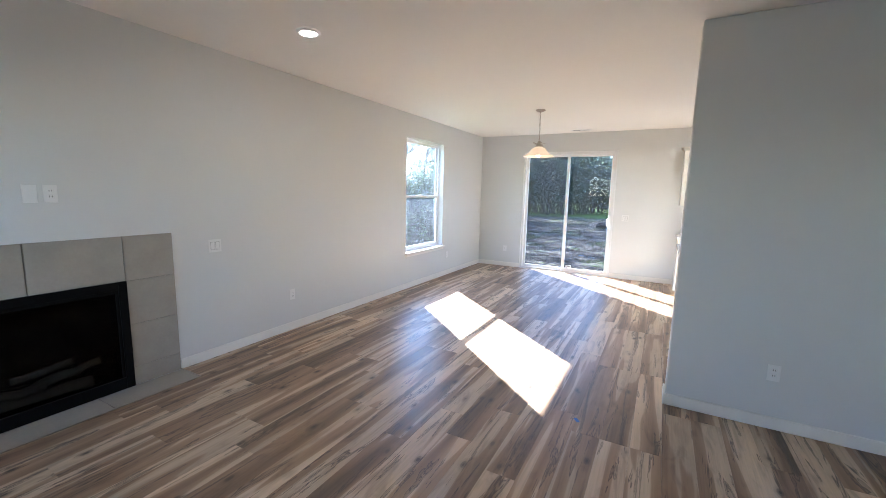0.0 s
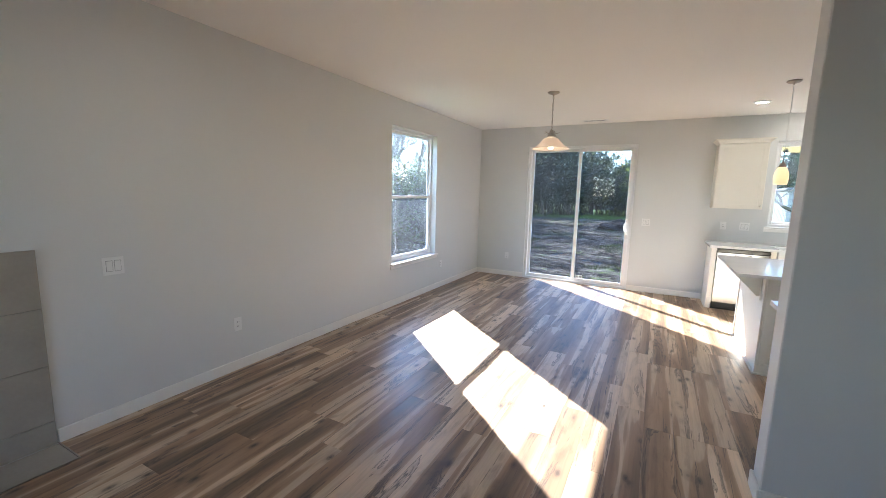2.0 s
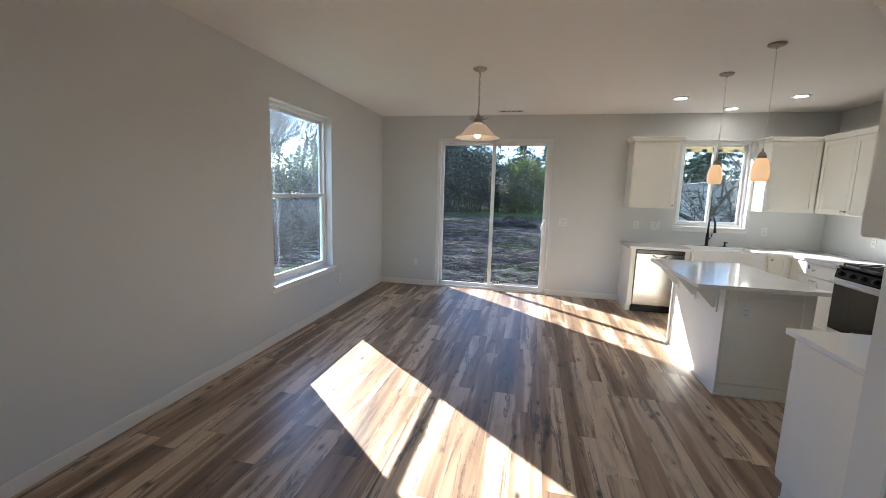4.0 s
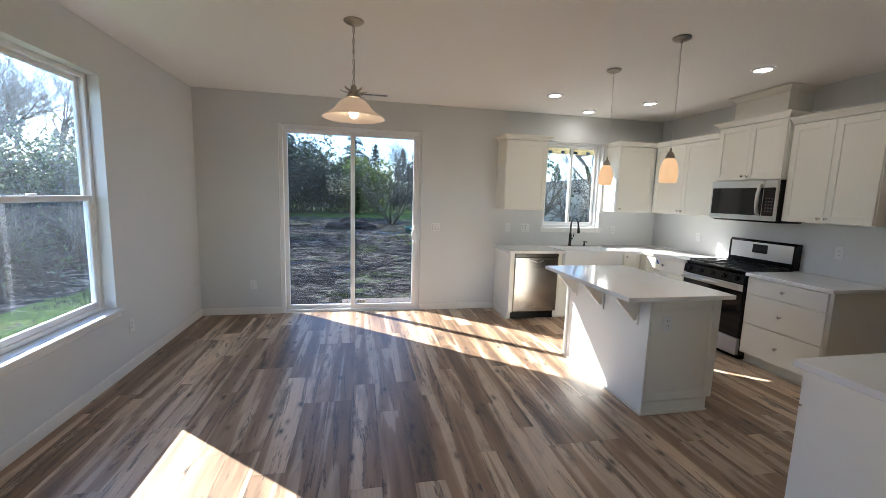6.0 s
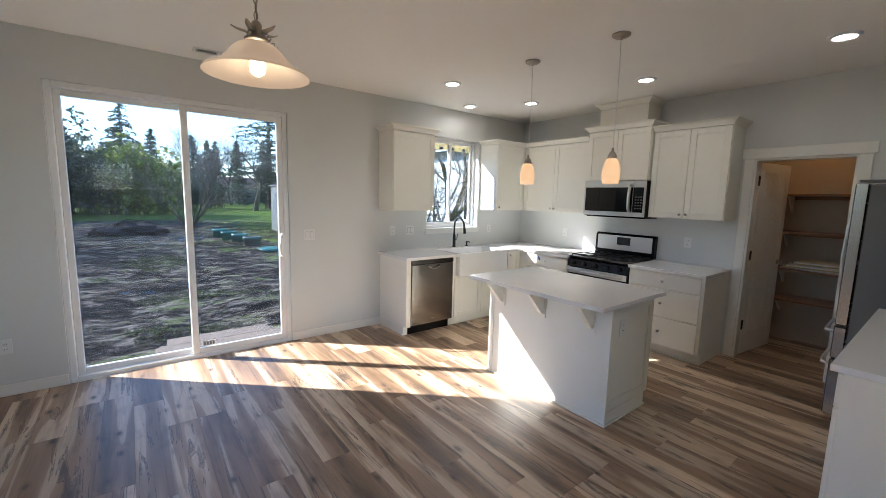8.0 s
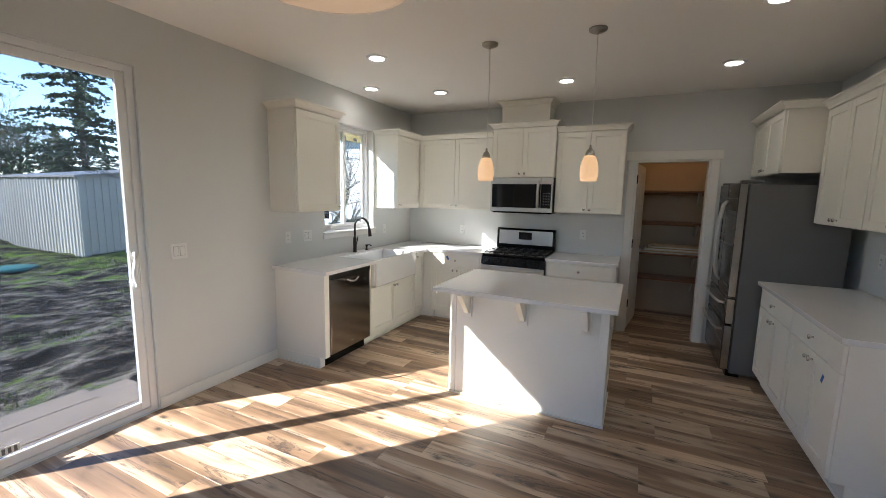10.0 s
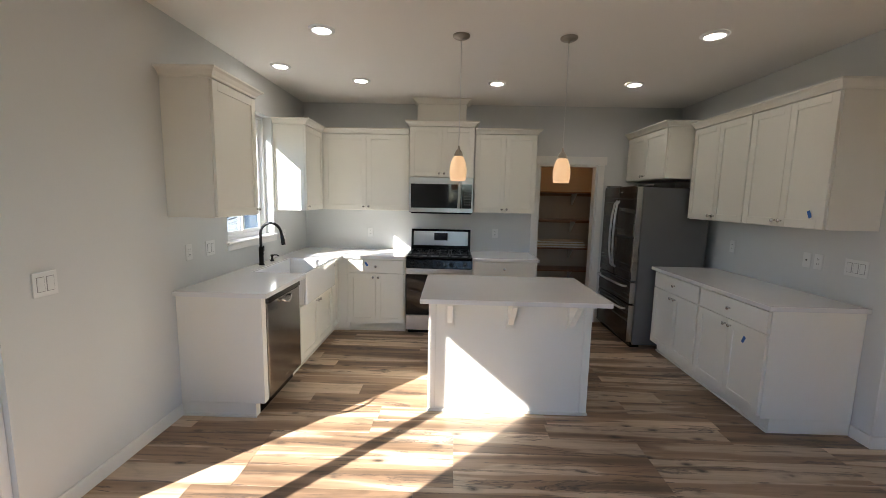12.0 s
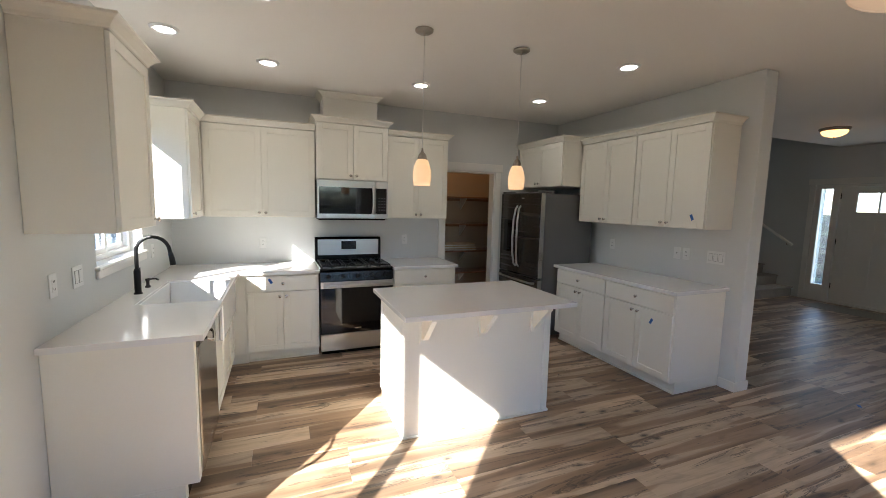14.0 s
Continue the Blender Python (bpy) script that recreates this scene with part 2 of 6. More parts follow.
def bm_lathe(bm, profile, n=24, centre=(0, 0, 0), axis="z", closed=True):
    c = Vector(centre)
    rings = []
    for r, h in profile:
        ring = []
        for i in range(n):
            a = 2 * math.pi * i / n
            p = (r * math.cos(a), r * math.sin(a), h)
            if axis == "y":
                p = (p[0], h, p[1])
            elif axis == "x":
                p = (h, p[0], p[1])
            ring.append(bm.verts.new(c + Vector(p)))
        rings.append(ring)
    for a, b in zip(rings, rings[1:]):
        for i in range(n):
            f = bm.faces.new((a[i], a[(i + 1) % n], b[(i + 1) % n], b[i]))
            f.smooth = True
    if closed:
        bm.faces.new(list(reversed(rings[0])))
        bm.faces.new(rings[-1])
    return bm


def lathe(profile, n=24, centre=(0, 0, 0), axis="z", closed=True):
    return bm_lathe(bmesh.new(), profile, n, centre, axis, closed)


def bm_tube(bm, pts, r, k=8, loop=False):
    pts = [Vector(p) for p in pts]
    rings = []
    for i, p in enumerate(pts):
        a, b = pts[i - 1 if (i or loop) else 0], pts[(i + 1) % len(pts) if (loop or i < len(pts) - 1) else i]
        d = (b - a).normalized()
        u = d.cross(Vector((0.13, 0.2, 1)) if abs(d.z) < 0.9 else Vector((1, 0.1, 0))).normalized()
        w = d.cross(u)
        rr = r[i] if isinstance(r, (list, tuple)) else r
        rings.append([bm.verts.new(p + rr * (math.cos(2 * math.pi * j / k) * u + math.sin(2 * math.pi * j / k) * w)) for j in range(k)])
    pairs = list(zip(rings, rings[1:])) + ([(rings[-1], rings[0])] if loop else [])
    for a, b in pairs:
        for j in range(k):
            f = bm.faces.new((a[j], a[(j + 1) % k], b[(j + 1) % k], b[j]))
            f.smooth = True
    if not loop:
        bm.faces.new(list(reversed(rings[0])))
        bm.faces.new(rings[-1])
    return bm


def tube(pts, r, k=8, loop=False):
    return bm_tube(bmesh.new(), pts, r, k, loop)


def prism(outline, y0, y1, axis="y"):
    """An outline of (a, b) pairs pushed out along an axis."""
    bm = bmesh.new()
    place = {"y": lambda a, b, h: (a, h, b), "x": lambda a, b, h: (h, a, b), "z": lambda a, b, h: (a, b, h)}[axis]
    lo = [bm.verts.new(place(a, b, y0)) for a, b in outline]
    hi = [bm.verts.new(place(a, b, y1)) for a, b in outline]
    n = len(outline)
    bm.faces.new(lo)
    bm.faces.new(list(reversed(hi)))
    for i in range(n):
        bm.faces.new((lo[i], hi[i], hi[(i + 1) % n], lo[(i + 1) % n]))
    bmesh.ops.recalc_face_normals(bm, faces=bm.faces)
    return bm


def mesh_of(name, bm, material):
    bmesh.ops.recalc_face_normals(bm, faces=bm.faces)
    me = bpy.data.meshes.new(name)
    bm.to_mesh(me)
    bm.free()
    me.materials.append(material)
    return me


def part(name, bm, material, parent=None, label=""):
    ob = new(name, mesh_of(name, bm, material))
    if parent is not None:
        ob.parent = parent
    return tagged(ob, label)


def thing(name, m, label, category, group=""):
    ob = new(name)
    ob.empty_display_size = 0.1
    ob.matrix_basis = m
    return tagged(ob, label, category, group)


def structure(name, bm, material, label="", category=""):
    return tagged(part(name, bm, material), label, category, kind="structure")


# ---- the shell ----
XW, XE, YN, YS, H = -3.04, 3.30, 8.39, -1.75, 2.75
SY0, SY1, SX = 3.515, 3.675, 0.637   # the wall between kitchen and hall


def wall_run(axis, f0, f1, a0, a1, z0, z1, holes=()):
    """Boxes of a wall along x or y between its faces f0 and f1, with openings (a, b, bottom, top)."""
    rows, at = [], a0
    for a, b, lo, hi in sorted(holes):
        rows += [(at, a, z0, z1)]
        if lo > z0:
            rows.append((a, b, z0, lo))
        if hi < z1:
            rows.append((a, b, hi, z1))
        at = b
    rows.append((at, a1, z0, z1))
    return boxes([(a, b, f0, f1, lo, hi) if axis == "x" else (f0, f1, a, b, lo, hi) for a, b, lo, hi in rows])


SL = (-2.095, -0.307, 0.0, 2.40)      # sliding door
KW = (1.46, 2.355, 1.175, 2.38)      # kitchen window
WW = (5.45, 6.65, 0.585, 2.40)       # side window
FW = (-2.45, -1.45, 0.585, 2.40)     # unseen window added in the south wall
PD = (4.662, 5.383, -0.1, 2.035)      # pantry door
FD = (1.46, 2.78, 0.0, 2.10)         # front door with sidelight
structure("wall_north", wall_run("x", YN, YN + 0.17, XW - 0.17, XE + 0.12, -0.5, 3.1, [SL, KW]), WALL, "pale grey painted wall with garden door", "wall")
structure("wall_west", wall_run("y", XW - 0.17, XW, YS - 0.17, YN, -0.5, 3.1, [WW, (0.55, 1.63, 0.0, 0.845)]), WALL, "pale grey painted living room wall", "wall")
structure("wall_east", wall_run("y", XE, XE + 0.12, SY0, YN, -0.1, H, [PD]), WALL, "pale grey painted kitchen wall", "wall")
structure("wall_partition", box(SX, XE, SY0, SY1, -0.1, H, 0.006), WALL, "pale grey partition wall beside the kitchen", "wall")
structure("wall_south", wall_run("x", YS - 0.17, YS, XW, 6.2, -0.5, 5.4, [FW, FD]), WALL, "pale grey painted entry wall", "wall")
structure("wall_hall", wall_run("y", 3.0, 3.12, -0.40, SY0, -0.1, 5.4), WALL, "pale grey painted hall wall", "wall")
structure("wall_stair", boxes([(3.12, 6.2, -0.40, -0.28, -0.1, 5.4), (6.2, 6.32, YS - 0.17, -0.28, -0.1, 5.4), (2.38, 2.50, YS, 0.42, H + 0.25, 5.4), (2.50, 3.0, 0.30, 0.42, H + 0.25, 5.4)]), WALL, "pale grey painted stairwell wall", "wall")
# pantry walls, browned in colour to look dimly lamplit
structure("wall_pantry", boxes([(XE + 0.12, 4.55, 3.95, 4.05, -0.1, H), (4.55, 4.65, 3.95, 6.15, -0.1, H), (XE + 0.12, 4.55, 6.05, 6.15, -0.1, H)]), PANTRY_LAMPLIT, "grey pantry wall with warm dim lamplight painted in", "wall")
structure("ceiling", boxes([(XW - 0.17, 4.65, 0.30, YN + 0.17, H, H + 0.25), (XW - 0.17, 2.50, YS - 0.17, 0.30, H, H + 0.25), (2.38, 6.32, YS - 0.17, 0.42, 5.4, 5.55)]), CEIL, "warm white painted ceiling", "ceiling")
structure("floor_base", boxes([(XW, XE + 1.3, YS, YN, -0.3, -0.012), (XE + 1.3, 6.2, YS, -0.3, -0.3, -0.012)]), GROUT, "subfloor under the planks", "floor")

BH, BT = 0.088, 0.014


def skirting(rows):
    for x0, x1, y0, y1 in rows:
        bm = boxes([(x0, x1, y0, y1, 0.0, BH)], 0.004)
        structure("baseboard", bm, TRIM, "white painted baseboard", "baseboard")


skirting([
    (XW, SL[0] - 0.004, YN - BT, YN), (SL[1] + 0.004, 0.765, YN - BT, YN),
    (XW, XW + BT, 1.984, YN - BT), (XW, XW + BT, YS, 0.196),
    (SX - BT, SX, SY0 - BT, SY1 + BT), (SX, 2.99, SY0 - BT, SY0), (SX, 0.775, SY1, SY1 + BT),
    (XW + BT, FD[0] - 0.10, YS, YS + BT), (2.985, 3.0, -0.40, SY0 - BT),
])

# sliding door
door = tagged(new("door_1"), "white vinyl sliding glass door to the garden", "door", kind="structure")
x0, x1, z1 = SL[0], SL[1], SL[3]
xm = (x0 + x1) / 2
f = part("door_frame", boxes([(x0, x0 + 0.045, YN + 0.026, YN + 0.15, 0.0, z1), (x1 - 0.045, x1, YN + 0.026, YN + 0.15, 0.0, z1), (x0 + 0.045, x1 - 0.045, YN + 0.026, YN + 0.15, z1 - 0.045, z1), (x0 + 0.045, x1 - 0.045, YN + 0.026, YN + 0.15, -0.02, 0.032)], 0.003), VINYL, door)
part("threshold_track", boxes([(x0 + 0.045, x1 - 0.045, YN + 0.074, YN + 0.08, 0.032, 0.046)], 0), VINYL, f)


def sash(name, a0, a1, b0, b1, c0, c1, parent, st=0.06, axis="x", glass_at=0.5, glazing=None):
    """A glazed sash in the plane of a wall: four rails and a pane."""
    def bx(p, q, r, s, d0=c0, d1=c1):
        return (p, q, d0, d1, r, s) if axis == "x" else (d0, d1, p, q, r, s)
    sh = part(name, boxes([bx(a0, a0 + st, b0, b1), bx(a1 - st, a1, b0, b1), bx(a0 + st, a1 - st, b0, b0 + st), bx(a0 + st, a1 - st, b1 - st, b1)], 0.004), VINYL, parent)
    g = c0 + (c1 - c0) * glass_at
    pane = part("pane", boxes([bx(a0 + st - 0.005, a1 - st + 0.005, b0 + st - 0.005, b1 - st + 0.005, g - 0.002, g + 0.002)]), glazing or GLASS, sh, "clear window glass")
    pane.visible_shadow = False
    return sh


sash("fixed_panel", x0 + 0.045, xm + 0.025, 0.034, z1 - 0.047, YN + 0.088, YN + 0.126, door, 0.048, glazing=SLIDER)
slide = sash("sliding_panel", xm - 0.025, x1 - 0.045, 0.034, z1 - 0.047, YN + 0.036, YN + 0.072, door, 0.055, glazing=SLIDER)
hx = x1 - 0.072
part("handle", tube([(hx, YN + 0.034, 0.93), (hx - 0.008, YN + 0.002, 0.95), (hx - 0.03, YN - 0.023, 1.0), (hx - 0.036, YN - 0.028, 1.05), (hx - 0.03, YN - 0.023, 1.1), (hx - 0.008, YN + 0.002, 1.15), (hx, YN + 0.034, 1.17)], 0.013, 8), VINYL, slide, "white curved pull handle")
st = part("sticker", box(xm + 0.06, xm + 0.17, YN + 0.048, YN + 0.051, 0.098, 0.145), PAPER, slide, "small printed glass label")
for i in range(4):
    part("print_bar", box(xm + 0.068 + 0.025 * i, xm + 0.082 + 0.025 * i, YN + 0.046, YN + 0.0475, 0.105, 0.138), INK, st)

# kitchen window
win = tagged(new("window_1"), "white vinyl sliding window above the sink", "window", kind="structure")
a0, a1, b0, b1 = KW
part("window_frame", boxes([(a0, a0 + 0.035, YN + 0.085, YN + 0.15, b0, b1), (a1 - 0.035, a1, YN + 0.085, YN + 0.15, b0, b1), (a0 + 0.035, a1 - 0.035, YN + 0.085, YN + 0.15, b0, b0 + 0.035), (a0 + 0.035, a1 - 0.035, YN + 0.085, YN + 0.15, b1 - 0.035, b1)], 0.003), VINYL, win)
am = (a0 + a1) / 2
sash("left_sash", a0 + 0.036, am + 0.02, b0 + 0.036, b1 - 0.036, YN + 0.092, YN + 0.114, win, 0.036)
sash("right_sash", am - 0.02, a1 - 0.036, b0 + 0.036, b1 - 0.036, YN + 0.118, YN + 0.142, win, 0.036)
part("window_sill", boxes([(a0 - 0.03, a1 + 0.03, YN - 0.03, YN + 0.084, b0 - 0.022, b0 - 0.001), (a0 - 0.03, a1 + 0.03, YN - 0.018, YN - 0.001, b0 - 0.075, b0 - 0.024)], 0.004), TRIM, win)



def film_material(name, color):
    """Thin plastic film that lets most of the daylight behind it glow through."""
    a = Mat(name)
    tone = a.ramp(a.noise(a.coords((1, 1, 1), which="Position"), 9.0, 4), [(0.3, tuple(c * 0.85 for c in color)), (0.7, color)])
    a.put("Base Color", tone).put("Roughness", 0.4)
    tl, mx = a.n("BsdfTranslucent"), a.n("MixShader", Fac=0.75)
    a.link(tone, tl.inputs[0])
    a.link(a.b.outputs[0], mx.inputs[1])
    a.link(tl.outputs[0], mx.inputs[2])
    a.link(mx.outputs[0], a.t.nodes["Material Output"].inputs[0])
    return a.m


FOAM = film_material("yellow_packing_film", (0.80, 0.70, 0.47))
fl = part("packing_strip", box(KW[0] + 0.03, KW[1] - 0.03, YN + 0.151, YN + 0.153, 2.23, 2.36), FOAM, win, "yellow packing strip with blue print")
for i in range(4):
    part("print_mark", box(1.56 + 0.2 * i, 1.62 + 0.2 * i, YN + 0.149, YN + 0.1505, 2.24, 2.275), TAPE, fl)

# side windows


def side_window(name, hole, label):
    win = tagged(new(name), label, "window", kind="structure")
    a0, a1, b0, b1 = hole
    c0, c1 = XW - 0.155, XW - 0.085
    part("window_frame", boxes([(c0, c1, a0, a0 + 0.035, b0, b1), (c0, c1, a1 - 0.035, a1, b0, b1), (c0, c1, a0 + 0.035, a1 - 0.035, b0, b0 + 0.035), (c0, c1, a0 + 0.035, a1 - 0.035, b1 - 0.035, b1)], 0.003), VINYL, win)
    mid = 1.475
    sash("upper_sash", a0 + 0.036, a1 - 0.036, mid - 0.02, b1 - 0.036, c0 + 0.008, c0 + 0.032, win, 0.034, "y", glazing=DUSTY)
    low = sash("lower_sash", a0 + 0.036, a1 - 0.036, b0 + 0.036, mid + 0.022, c0 + 0.036, c0 + 0.064, win, 0.042, "y", glazing=DUSTY)
    part("sash_lock", box(c0 + 0.04, c0 + 0.062, (a0 + a1) / 2 - 0.035, (a0 + a1) / 2 + 0.035, mid + 0.022, mid + 0.036, 0.003), VINYL, low)
    part("window_sill", boxes([(XW - 0.084, XW + 0.045, a0 - 0.035, a1 + 0.035, b0 - 0.024, b0 - 0.001), (XW + 0.001, XW + 0.018, a0 - 0.03, a1 + 0.03, b0 - 0.072, b0 - 0.026)], 0.004), TRIM, win)


side_window("window_2", WW, "tall white single-hung window with a sill")

# never in view: added so that skylight brightens the living room
front = tagged(new("window_3"), "wide white sliding window, unseen, added to light the living room", "window", kind="structure")
a0, a1, b0, b1 = FW
part("window_frame", boxes([(a0, a0 + 0.035, YS - 0.15, YS - 0.085, b0, b1), (a1 - 0.035, a1, YS - 0.15, YS - 0.085, b0, b1), (a0 + 0.035, a1 - 0.035, YS - 0.15, YS - 0.085, b0, b0 + 0.035), (a0 + 0.035, a1 - 0.035, YS - 0.15, YS - 0.085, b1 - 0.035, b1)], 0.003), VINYL, front)
am = (a0 + a1) / 2
sash("left_sash", a0 + 0.036, am + 0.02, b0 + 0.036, b1 - 0.036, YS - 0.114, YS - 0.092, front, 0.036, glazing=DUSTY)
sash("right_sash", am - 0.02, a1 - 0.036, b0 + 0.036, b1 - 0.036, YS - 0.142, YS - 0.118, front, 0.036, glazing=DUSTY)
part("window_sill", box(a0 - 0.03, a1 + 0.03, YS - 0.084, YS + 0.04, b0 - 0.022, b0 - 0.001, 0.004), TRIM, front)

# pantry opening and its door
trim = tagged(new("trim_1"), "white painted door casing round the pantry", "door casing", kind="structure")
part("casing", box(XE - 0.016, XE - 0.001, PD[0] - 0.085, PD[0] - 0.004, 0, PD[3] + 0.004, 0.003), TRIM, trim)
part("casing", box(XE - 0.016, XE - 0.001, PD[1] + 0.004, PD[1] + 0.085, 0, PD[3] + 0.004, 0.003), TRIM, trim)
part("head_casing", box(XE - 0.021, XE - 0.001, PD[0] - 0.11, PD[1] + 0.11, PD[3] + 0.006, PD[3] + 0.105, 0.003), TRIM, trim)
part("jamb", boxes([(XE - 0.001, XE + 0.125, PD[0] - 0.003, PD[0] + 0.015, 0, PD[3]), (XE - 0.001, XE + 0.125, PD[1] - 0.015, PD[1] + 0.003, 0, PD[3]), (XE - 0.001, XE + 0.125, PD[0] + 0.015, PD[1] - 0.015, PD[3] - 0.015, PD[3] + 0.003)]), TRIM, trim)


def panel_door(name, m, w, h, label, panels, knob_x, material):
    d = tagged(new(name), label, "door", kind="structure")
    d.matrix_basis = m
    bm = boxes([(0, w, 0, 0.034, 0.008, h)], 0.002)
    for p, q, r, s in panels:
        for y0, y1 in ((-0.003, 0.0), (0.034, 0.037)):
            for bx in ((p, q, y0, y1, r, r + 0.018), (p, q, y0, y1, s - 0.018, s), (p, p + 0.018, y0, y1, r + 0.018, s - 0.018), (q - 0.018, q, y0, y1, r + 0.018, s - 0.018), (p + 0.05, q - 0.05, y0, y1, r + 0.05, s - 0.05)):
                bm_box(bm, *bx)
    part("door_leaf", bm, material, d)
    if knob_x:
        for s in (-1, 1):
            y = -0.003 if s < 0 else 0.037
            part("door_knob", lathe([(0.028, y), (0.028, y + s * 0.006), (0.011, y + s * 0.01), (0.011, y + s * 0.03), (0.024, y + s * 0.04), (0.027, y + s * 0.052), (0.018, y + s * 0.064), (0.002, y + s * 0.066)], 16, (knob_x, 0, 0.97), "y"), NICKEL, d, "brushed nickel knob")
    return d


six = [(0.09, 0.32, 1.62, 1.93), (0.36, 0.59, 1.62, 1.93), (0.09, 0.32, 0.98, 1.54), (0.36, 0.59, 0.98, 1.54), (0.09, 0.32, 0.22, 0.86), (0.36, 0.59, 0.22, 0.86)]
pd = panel_door("door_2", pose(XE + 0.118, PD[1] - 0.02, 0, 0, 0, -8), 0.68, 2.015, "white six-panel pantry door standing open", six, 0.62, TRIM)
for z in (0.28, 1.02, 1.78):
    part("hinge", boxes([(-0.014, 0.004, -0.008, 0.03, z, z + 0.1)], 0.002), MATTEBLACK, pd, "dark metal hinge")

# front door with sidelight
fd = tagged(new("door_3"), "white craftsman front door, closed, beside a narrow sidelight", "door", kind="structure")
dx0, dx1 = 1.50, 2.43
part("door_frame", boxes([(FD[0], dx0 - 0.003, YS - 0.15, YS + 0.004, 0, FD[3]), (dx1 + 0.003, 2.53, YS - 0.15, YS + 0.004, 0, FD[3]), (2.70, FD[1], YS - 0.15, YS + 0.004, 0, FD[3]), (dx0 - 0.003, dx1 + 0.003, YS - 0.15, YS + 0.004, 2.055, FD[3]), (2.53, 2.70, YS - 0.15, YS + 0.004, 2.03, FD[3]), (2.53, 2.70, YS - 0.15, YS + 0.004, 0, 0.30), (dx0 - 0.003, dx1 + 0.003, YS - 0.15, YS + 0.02, -0.01, 0.02)], 0.003), TRIM, fd)
part("casing", boxes([(FD[0] - 0.09, FD[0] - 0.002, YS + 0.001, YS + 0.017, 0, FD[3] + 0.004), (FD[1] + 0.002, FD[1] + 0.09, YS + 0.001, YS + 0.017, 0, FD[3] + 0.004), (FD[0] - 0.115, FD[1] + 0.115, YS + 0.001, YS + 0.021, FD[3] + 0.006, FD[3] + 0.11)], 0.003), TRIM, fd)
gx0, gx1, gz0, gz1 = 1.62, 2.23, 1.60, 1.97
leaf = part("door_leaf", wall_run("x", YS - 0.09, YS - 0.045, dx0, dx1, 0.022, 2.052, [(gx0, gx1, gz0, gz1)]), TRIM, fd)
part("lite_frame", boxes([(gx0, gx1, YS - 0.045, YS - 0.036, gz0, gz0 + 0.025), (gx0, gx1, YS - 0.045, YS - 0.036, gz1 - 0.025, gz1)] + [(x - 0.012, x + 0.012, YS - 0.08, YS - 0.036, gz0 + 0.025, gz1 - 0.025) for x in (gx0 + 0.012, (gx0 + gx1) / 2, gx1 - 0.012)]), TRIM, leaf)
part("panel_moulding", boxes([(1.62, 1.645, YS - 0.045, YS - 0.038, 0.25, 1.45), (2.285, 2.31, YS - 0.045, YS - 0.038, 0.25, 1.45), (1.645, 2.285, YS - 0.045, YS - 0.038, 0.25, 0.275), (1.645, 2.285, YS - 0.045, YS - 0.038, 1.425, 1.45), (1.95, 1.975, YS - 0.045, YS - 0.038, 0.275, 1.425)]), TRIM, leaf)
for nm, r in (("door_pane", (gx0, gx1, YS - 0.069, YS - 0.065, gz0, gz1)), ("sidelight_pane", (2.53, 2.70, YS - 0.069, YS - 0.065, 0.30, 2.03))):
    p = part(nm, boxes([r]), GLASS, fd, "clear glass")
    p.visible_shadow = False
for z in (0.25, 1.05, 1.85):
    part("hinge", box(dx1 - 0.004, dx1 + 0.016, YS - 0.05, YS - 0.03, z, z + 0.1, 0.002), MATTEBLACK, fd, "dark metal hinge")

# stairs
stairs = tagged(new("stairs"), "carpeted straight staircase going up from the hall", "stairs", kind="structure")
for i in range(13):
    xx = 2.98 + 0.262 * i
    part("step", boxes([(xx, xx + 0.262, YS + 0.002, -0.402, 0.0 if i == 0 else 0.183 * i - 0.15, 0.183 * (i + 1) - 0.004), (xx - 0.022, xx + 0.262, YS + 0.002, -0.402, 0.183 * (i + 1) - 0.032, 0.183 * (i + 1))], 0.005), CARPET, stairs)
rail = thing("handrail", pose(0, 0, 0), "white painted wooden handrail on brackets", "handrail")
part("rail", tube([(3.02, YS + 0.07, 0.98), (5.9, YS + 0.07, 0.98 + 2.88 * 0.66)], 0.024, 10), TRIM, rail)
for k in range(4):
    xx = 3.12 + 0.85 * k
    part("bracket", tube([(xx, YS, 0.96 + (xx - 3.02) * 0.66 - 0.06), (xx, YS + 0.05, 0.96 + (xx - 3.02) * 0.66 - 0.05), (xx, YS + 0.07, 0.96 + (xx - 3.02) * 0.66)], 0.008, 6), NICKEL, rail)

# fireplace
fp = thing("fireplace", pose(XW, 1.09, 0), "black gas fireplace set in taupe tile surround", "fireplace")
T0, T1, B0, B1, TT, BTOP = -0.89, 0.89, -0.54, 0.54, 1.185, 0.845
part("surround_backing", boxes([(0.0005, 0.006, T0 + 0.002, B0, 0.004, TT - 0.002), (0.0005, 0.006, B1, T1 - 0.002, 0.004, TT - 0.002), (0.0005, 0.006, B0, B1, BTOP, TT - 0.002)]), GROUT, fp)
gp = 0.0019
tiles = []
for y0, y1 in ((T0, B0), (B1, T1)):
    tiles += [(y0, y1, z0 + gp, zz - gp) for z0, zz in ((0.002, 0.15), (0.15, 0.495), (0.495, 0.84), (0.84, TT))]
tiles += [(y0 + gp, y1 - gp, BTOP, TT - gp) for y0, y1 in ((B0, 0.0), (0.0, B1))]
for y0, y1, z0, zz in tiles:
    part("tile", box(0.001, 0.013, y0 + gp, y1 - gp, z0, zz, 0.0012), TILE, fp)
for y0, y1 in ((T0, -0.30), (-0.30, 0.30), (0.30, T1)):
    part("hearth_tile", box(0.014, 0.275, y0 + gp, y1 - gp, -0.01, 0.004, 0.001), TILE, fp)
